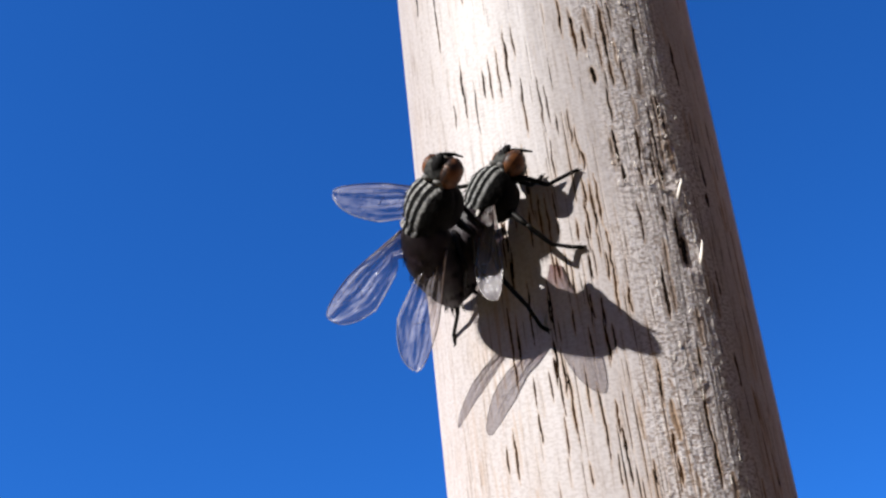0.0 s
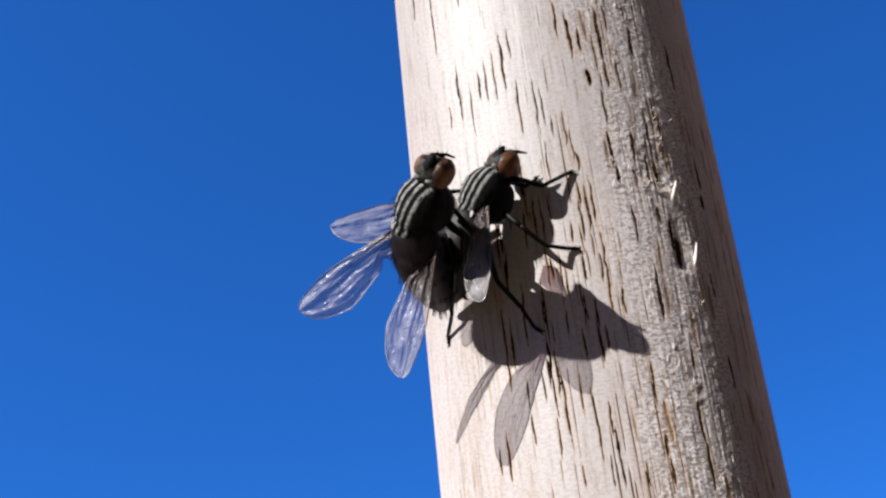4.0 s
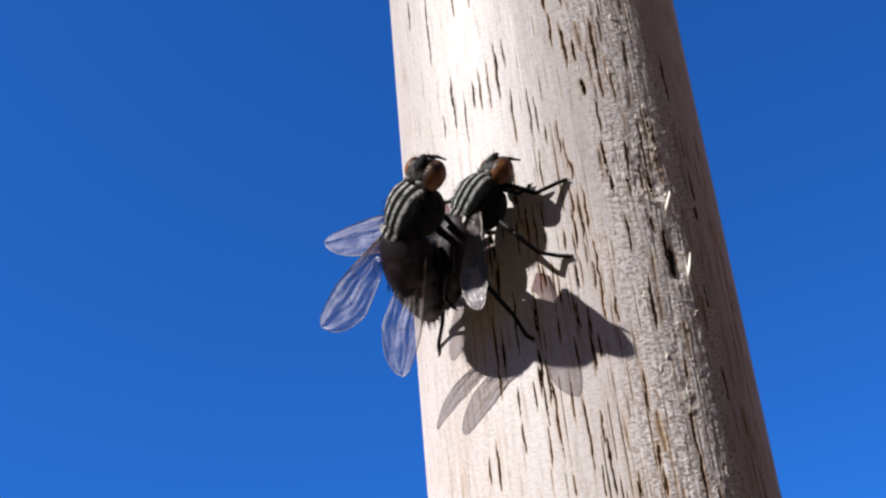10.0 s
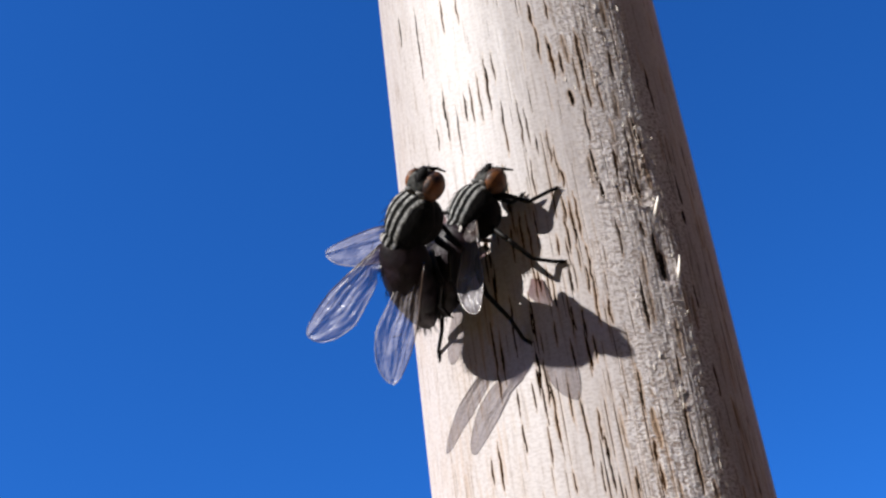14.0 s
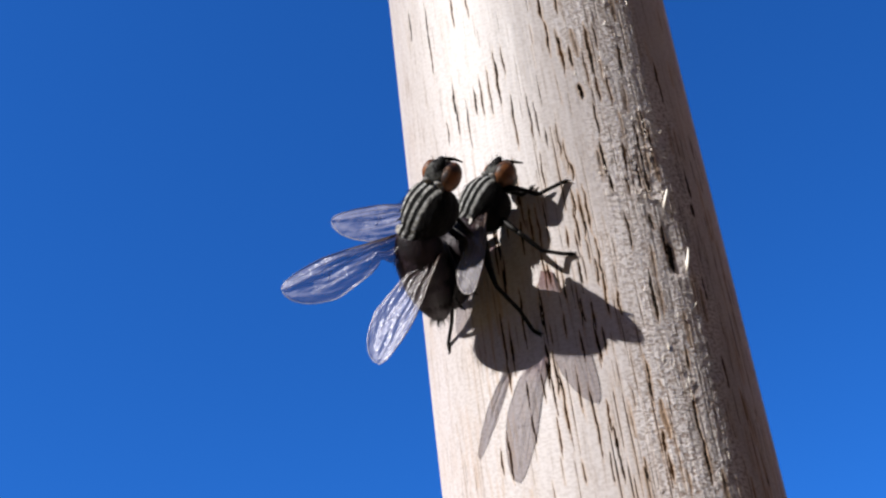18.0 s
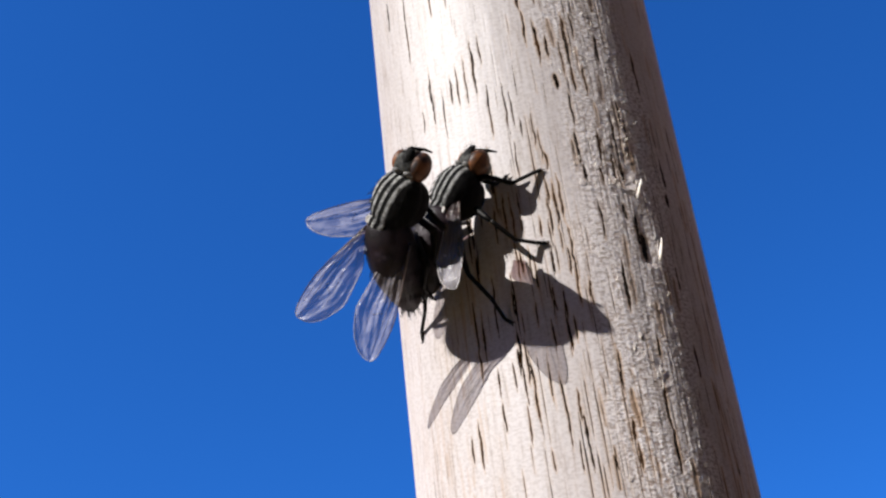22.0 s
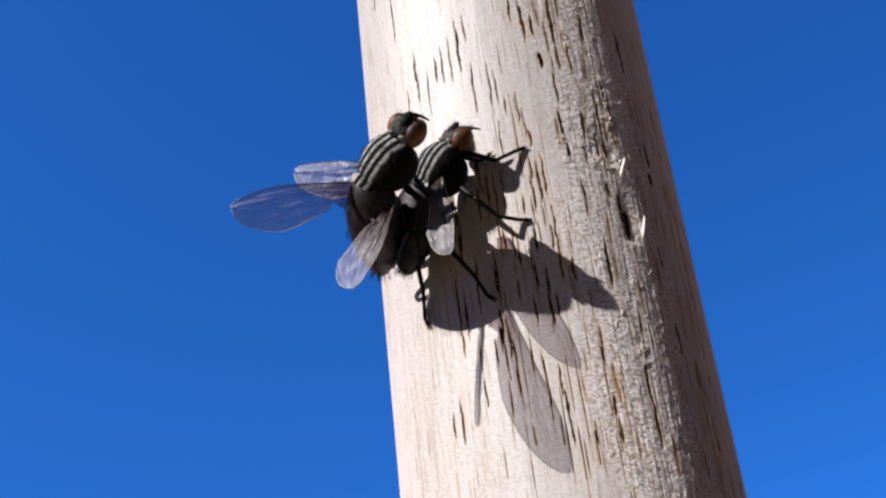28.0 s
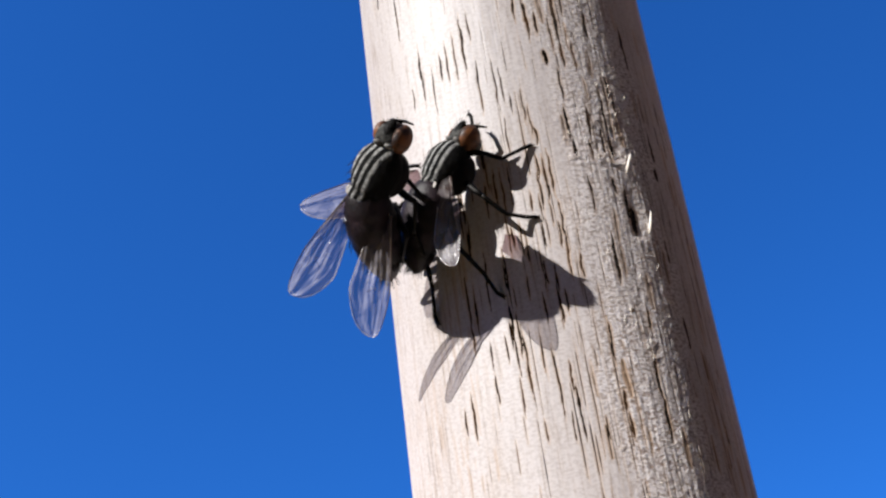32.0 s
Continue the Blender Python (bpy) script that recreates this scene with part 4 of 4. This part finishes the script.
# ---------------------------------------------------------------- what moves
# wings: seconds, sweep, lift, twist
WING_ROWS = [
    ("male", -1, [
        (0, 82.9, 21.0, 14), (0.5, 81.1, 20.9, 13), (1, 79.0, 13.1, 12), (1.5, 80.0, 13.9, 11), (2, 73.0, 29.1, 10),
        (2.5, 85.1, 19.6, 13), (3, 84.5, 16.5, 16), (5.5, 62.0, 48.7, 8), (6, 94.6, 14.2, 16), (6.5, 91.8, 16.1, 15),
        (7, 83.0, 19.2, 14), (7.5, 83.8, 18.6, 13), (8, 80.7, 21.6, 12), (8.5, 85.6, 16.5, 7), (9, 77.7, 27.1, 2),
        (9.5, 80.0, 0.0, 12), (10, 82.5, 6.7, 12), (10.5, 81.3, 7.4, 13), (11, 80.7, 7.1, 13), (11.5, 82.0, 14.2, 14),
        (12, 89.2, 16.5, 14), (12.5, 69.0, 56.5, 7), (13, 82.7, 24.3, 0), (13.5, 80.1, 33.4, 6), (14, 86.1, 18.4, 12),
        (14.5, 81.7, 30.2, 14), (15, 87.5, 10.2, 16), (17.5, 74.9, 17.0, 4), (18, 63.3, 40.5, 2), (18.5, 64.8, 26.2, 2),
        (19, 74.7, 16.1, 2), (19.5, 79.0, 12.4, 7), (20, 79.2, 12.3, 12), (20.5, 76.4, 9.4, 10), (21, 60.9, 46.5, 8),
        (21.5, 65.0, 41.5, 11), (22, 82.8, 11.4, 14), (22.5, 54.0, 47.4, 11), (23, 60.4, 51.6, 8), (23.5, 65.7, 33.8, 11),
        (24, 77.6, 12.5, 14), (24.5, 52.2, 32.1, 13), (26.5, 73.9, 55.4, 11), (27, 35.6, 57.3, 11), (28, 64.5, 60.5, 8),
        (28.5, 81.3, 37.5, 5), (29, 79.0, 32.2, 2), (29.5, 71.1, 31.4, 7), (30, 91.6, 11.8, 12), (30.5, 91.5, 5.9, 12),
        (31, 93.2, 5.4, 13), (31.5, 89.1, 5.8, 14), (32, 89.8, 6.9, 14),
    ]),
    ("male", 1, [
        (0, 64.2, 17.0, -20), (0.5, 55.4, 21.6, -19), (1, 64.7, 13.6, -18), (1.5, 62.1, 18.0, -17), (2, 70.2, 22.4, -16),
        (2.5, 68.6, 22.8, -15), (3, 67.1, 17.1, -15), (5.5, 40.4, 43.4, -10), (6, 67.2, 10.9, -20), (6.5, 66.3, 12.9, -19),
        (7, 66.6, 13.2, -18), (7.5, 59.8, 17.5, -17), (8, 63.7, 14.1, -16), (8.5, 58.4, 20.4, -15), (9, 64.3, 14.3, -14),
        (9.5, 64.1, 6.8, -14), (10, 68.8, 5.1, -14), (10.5, 62.2, 3.9, -14), (11, 67.1, 5.3, -14), (11.5, 61.0, 14.1, -14),
        (12, 68.6, 11.3, -14), (12.5, 43.4, 49.2, -14), (13, 63.3, 18.1, -14), (13.5, 59.4, 19.3, -16), (14, 65.5, 11.7, -18),
        (14.5, 62.9, 21.4, -19), (15, 64.7, 10.3, -20), (17.5, 66.9, 29.1, -8), (18, 67.1, 36.4, -6), (18.5, 66.4, 30.8, -6),
        (19, 68.6, 24.8, -6), (19.5, 69.8, 17.9, -11), (20, 75.6, 12.1, -16), (20.5, 69.5, 13.8, -13), (21, 58.7, 46.7, -10),
        (21.5, 61.9, 40.0, -13), (22, 71.9, 11.9, -16), (22.5, 58.4, 44.5, -14), (23, 51.7, 46.8, -12), (23.5, 54.9, 35.4, -15),
        (24, 73.1, 11.9, -18), (24.5, 90.1, 10.6, -20), (25.5, 39.0, 7.2, 15), (26.5, -9.3, 4.3, 66), (27, -5.0, -3.4, 69),
        (27.5, 10.2, 20.8, 20), (28, 25.0, 51.9, -14), (28.5, 36.9, 33.9, -4), (29, 53.2, 22.4, -4), (29.5, 68.0, 2.2, -9),
        (30, 60.3, 11.4, -14), (30.5, 56.7, 14.1, -16), (31, 58.8, 7.7, -17), (31.5, 57.3, 9.2, -18), (32, 60.5, 6.8, -20),
    ]),
    ("female", -1, [
        (0, 45.7, 46.5, 18), (1, 47.6, 45.4, 18), (2, 46.8, 43.7, 18), (3, 61.3, 33.6, 18), (5.5, 56.8, 38.3, 18),
        (6, 61.6, 29.4, 18), (7, 59.1, 31.0, 18), (8, 54.2, 37.9, 18), (9, 57.6, 31.4, 18), (10, 62.5, 30.6, 18),
        (11, 63.9, 29.0, 18), (12, 60.0, 34.1, 18), (13, 59.8, 35.1, 18), (14, 61.3, 30.5, 18), (15, 61.4, 29.7, 18),
        (18, 47.9, 37.0, 18), (19, 56.7, 35.3, 18), (20, 60.7, 31.3, 18), (21, 51.4, 40.7, 18), (22, 57.9, 35.9, 18),
        (23, 52.0, 41.2, 18), (24, 61.4, 32.9, 18), (27, 46.8, 43.4, 18), (28, 29.8, 30.3, 18), (29, 53.4, 36.7, 18),
        (30, 57.9, 32.7, 18), (31, 59.3, 29.3, 18), (32, 60.1, 32.2, 18),
    ]),
    ("female", 1, [
        (0, 50.6, -2.4, -6), (1, 52.6, -1.4, -6), (2, 53.9, 1.1, -6), (3, 55.7, -4.5, -6), (5.5, 49.9, 5.8, -6),
        (6, 49.6, -8.5, -6), (7, 53.7, -1.6, -6), (8, 51.3, -2.4, -6), (9, 52.9, 0.5, -6), (10, 53.2, -5.5, -6),
        (11, 52.6, -7.9, -6), (12, 55.4, 2.9, -6), (13, 53.3, -0.4, -6), (14, 53.3, -3.6, -6), (15, 57.0, -3.2, -6),
        (18, 54.0, 8.3, -6), (19, 52.1, -1.2, -6), (20, 54.3, -5.5, -6), (21, 51.0, 1.8, -6), (22, 52.3, -0.0, -6),
        (23, 50.0, 2.2, -6), (24, 50.9, -6.4, -6), (27, 39.6, 4.2, -6), (28, 42.7, 1.6, -6), (29, 46.5, 0.9, -6),
        (30, 47.3, -4.6, -6), (31, 50.6, -6.0, -6), (32, 50.9, -4.8, -6),
    ]),
]
# the riding fly: seconds, shift in millimetres, turn in radians about the axes
RIDE_ROWS = [
    (0, 0.18, 0.15, -0.27, 0.093, -0.016, -0.115), (0.5, 0.06, 0.10, -0.18, 0.093, -0.011, -0.149), (1, 0.03, 0.11, -0.25, 0.095, -0.028, -0.129),
    (1.5, -0.03, 0.11, -0.24, 0.108, -0.009, -0.156), (2, -0.03, 0.13, -0.30, 0.092, 0.001, -0.117), (2.5, 0.23, 0.08, -0.11, 0.076, 0.017, -0.094),
    (3, -0.01, 0.14, -0.26, 0.097, 0.014, -0.139), (3.5, -0.00, 0.13, -0.30, 0.088, -0.003, -0.122), (5.5, 0.23, -0.05, -0.28, -0.010, 0.000, 0.060),
    (6, 0.46, 0.11, -0.05, -0.001, 0.043, 0.050), (6.5, 0.32, 0.08, -0.13, -0.011, 0.007, 0.023), (7, 0.09, 0.12, -0.24, 0.010, -0.011, -0.032),
    (7.5, 0.02, 0.12, -0.31, 0.008, -0.010, -0.032), (8, 0.13, 0.13, -0.27, 0.009, -0.003, -0.022), (8.5, -0.00, 0.13, -0.29, 0.005, -0.020, -0.047),
    (9, 0.19, 0.07, -0.10, -0.000, -0.000, -0.000), (9.5, -0.03, 0.09, -0.22, 0.005, -0.025, -0.052), (10, -0.11, 0.11, -0.28, 0.016, -0.033, -0.070),
    (10.5, -0.14, 0.10, -0.31, -0.001, -0.003, -0.090), (11, -0.24, 0.21, -0.50, 0.012, -0.013, -0.119), (11.5, -0.27, 0.10, -0.34, -0.002, -0.001, -0.103),
    (12, -0.20, 0.06, -0.26, -0.017, 0.050, -0.083), (12.5, 0.61, -0.02, 0.20, -0.025, 0.074, 0.070), (13, 0.23, 0.10, -0.14, -0.004, 0.040, 0.025),
    (13.5, 0.16, 0.05, -0.10, -0.009, 0.042, -0.011), (14, -0.03, 0.09, -0.18, 0.007, 0.013, -0.052), (14.5, -0.12, 0.08, -0.18, -0.002, 0.034, -0.035),
    (15, -0.16, 0.16, -0.35, 0.048, 0.038, -0.059), (15.5, 0.05, 0.04, -0.09, -0.003, 0.040, -0.000), (17.5, 0.07, 0.19, -0.43, 0.007, -0.071, -0.004),
    (18, 0.34, 0.12, -0.17, -0.012, -0.054, 0.035), (18.5, 0.23, 0.21, -0.41, -0.002, -0.062, 0.023), (19, 0.15, 0.26, -0.50, 0.012, -0.049, 0.031),
    (19.5, 0.06, 0.27, -0.54, 0.010, -0.073, -0.012), (20, 0.00, 0.28, -0.60, 0.010, -0.086, -0.020), (20.5, 0.06, 0.27, -0.56, 0.015, -0.069, -0.012),
    (21, 0.28, 0.21, -0.33, 0.009, -0.045, 0.038), (21.5, 0.36, 0.12, -0.16, -0.016, -0.030, 0.051), (22, 0.19, 0.17, -0.31, -0.000, -0.043, 0.026),
    (22.5, 0.41, 0.17, -0.26, -0.012, -0.043, 0.053), (23, 0.31, 0.17, -0.26, -0.001, -0.032, 0.027), (23.5, 0.40, 0.18, -0.27, -0.007, -0.044, 0.049),
    (24, 0.06, 0.21, -0.46, 0.004, -0.081, -0.011), (24.5, 0.18, 0.07, -0.12, -0.022, -0.068, 0.010), (26.5, 0.70, 0.00, 0.17, 0.040, 0.041, 0.134),
    (27, 0.92, -0.09, 0.37, 0.016, 0.038, 0.150), (27.5, 0.69, 0.00, 0.23, 0.025, 0.034, 0.127), (28, 0.73, -0.11, 0.41, 0.014, 0.054, 0.150),
    (28.5, 0.49, -0.10, 0.33, 0.015, 0.060, 0.125), (29, 0.24, -0.11, 0.23, 0.014, 0.023, 0.078), (29.5, 0.16, -0.05, 0.16, 0.026, 0.029, 0.091),
    (30, 0.01, -0.13, 0.22, 0.017, 0.028, 0.074), (30.5, -0.47, 0.06, -0.22, 0.064, -0.014, 0.041), (31, -0.44, 0.06, -0.18, 0.054, 0.003, 0.039),
    (31.5, -0.49, 0.04, -0.18, 0.047, -0.020, 0.032), (32, -0.47, -0.09, -0.01, 0.038, -0.015, 0.044),
]


def turned(m, row):
    t, x, y, z, a, b, c = row
    v = Vector((a, b, c))
    q = Matrix.Rotation(v.length, 4, v.normalized()) if v.length > 1e-6 else Matrix.Identity(4)
    out = q @ m
    out.translation = m.translation + Vector((x, y, z)) * 0.001
    return out


def leg_to(leg, fly_pose, rest, goal):
    """The pose of a leg turned about its hip so that its foot goes from rest to goal."""
    inv, hip = fly_pose.inverted(), leg.location.copy()
    q = (inv @ spot(*rest) - hip).rotation_difference(inv @ spot(*goal) - hip)
    return Matrix.Translation(hip) @ q.to_matrix().to_4x4()


def motions():
    for key, side, rows in WING_ROWS:
        walk(WINGS[key, side], [(t, wing_turn(side, WING_ROOT[key, side], a, b, c)) for t, a, b, c in rows])
    walk(male, [(row[0], turned(MALE, row)) for row in RIDE_ROWS])
    still = Matrix.Translation(left_hind_leg.location)
    stepped = leg_to(left_hind_leg, FEMALE, (-9.29, -7.65, 19.8), (-7.61, -9.28, 17.36))
    walk(left_hind_leg, [(0, still), (24.6, still), (25.8, stepped), (32, stepped)])
    still = Matrix.Translation(left_front_leg.location)
    raised = leg_to(left_front_leg, FEMALE, (-1.62, -12.1, 29.15), (-2.75, -13.02, 32.5))
    walk(left_front_leg, [(0, still), (30.0, still), (30.4, raised), (32, raised)])


motions()
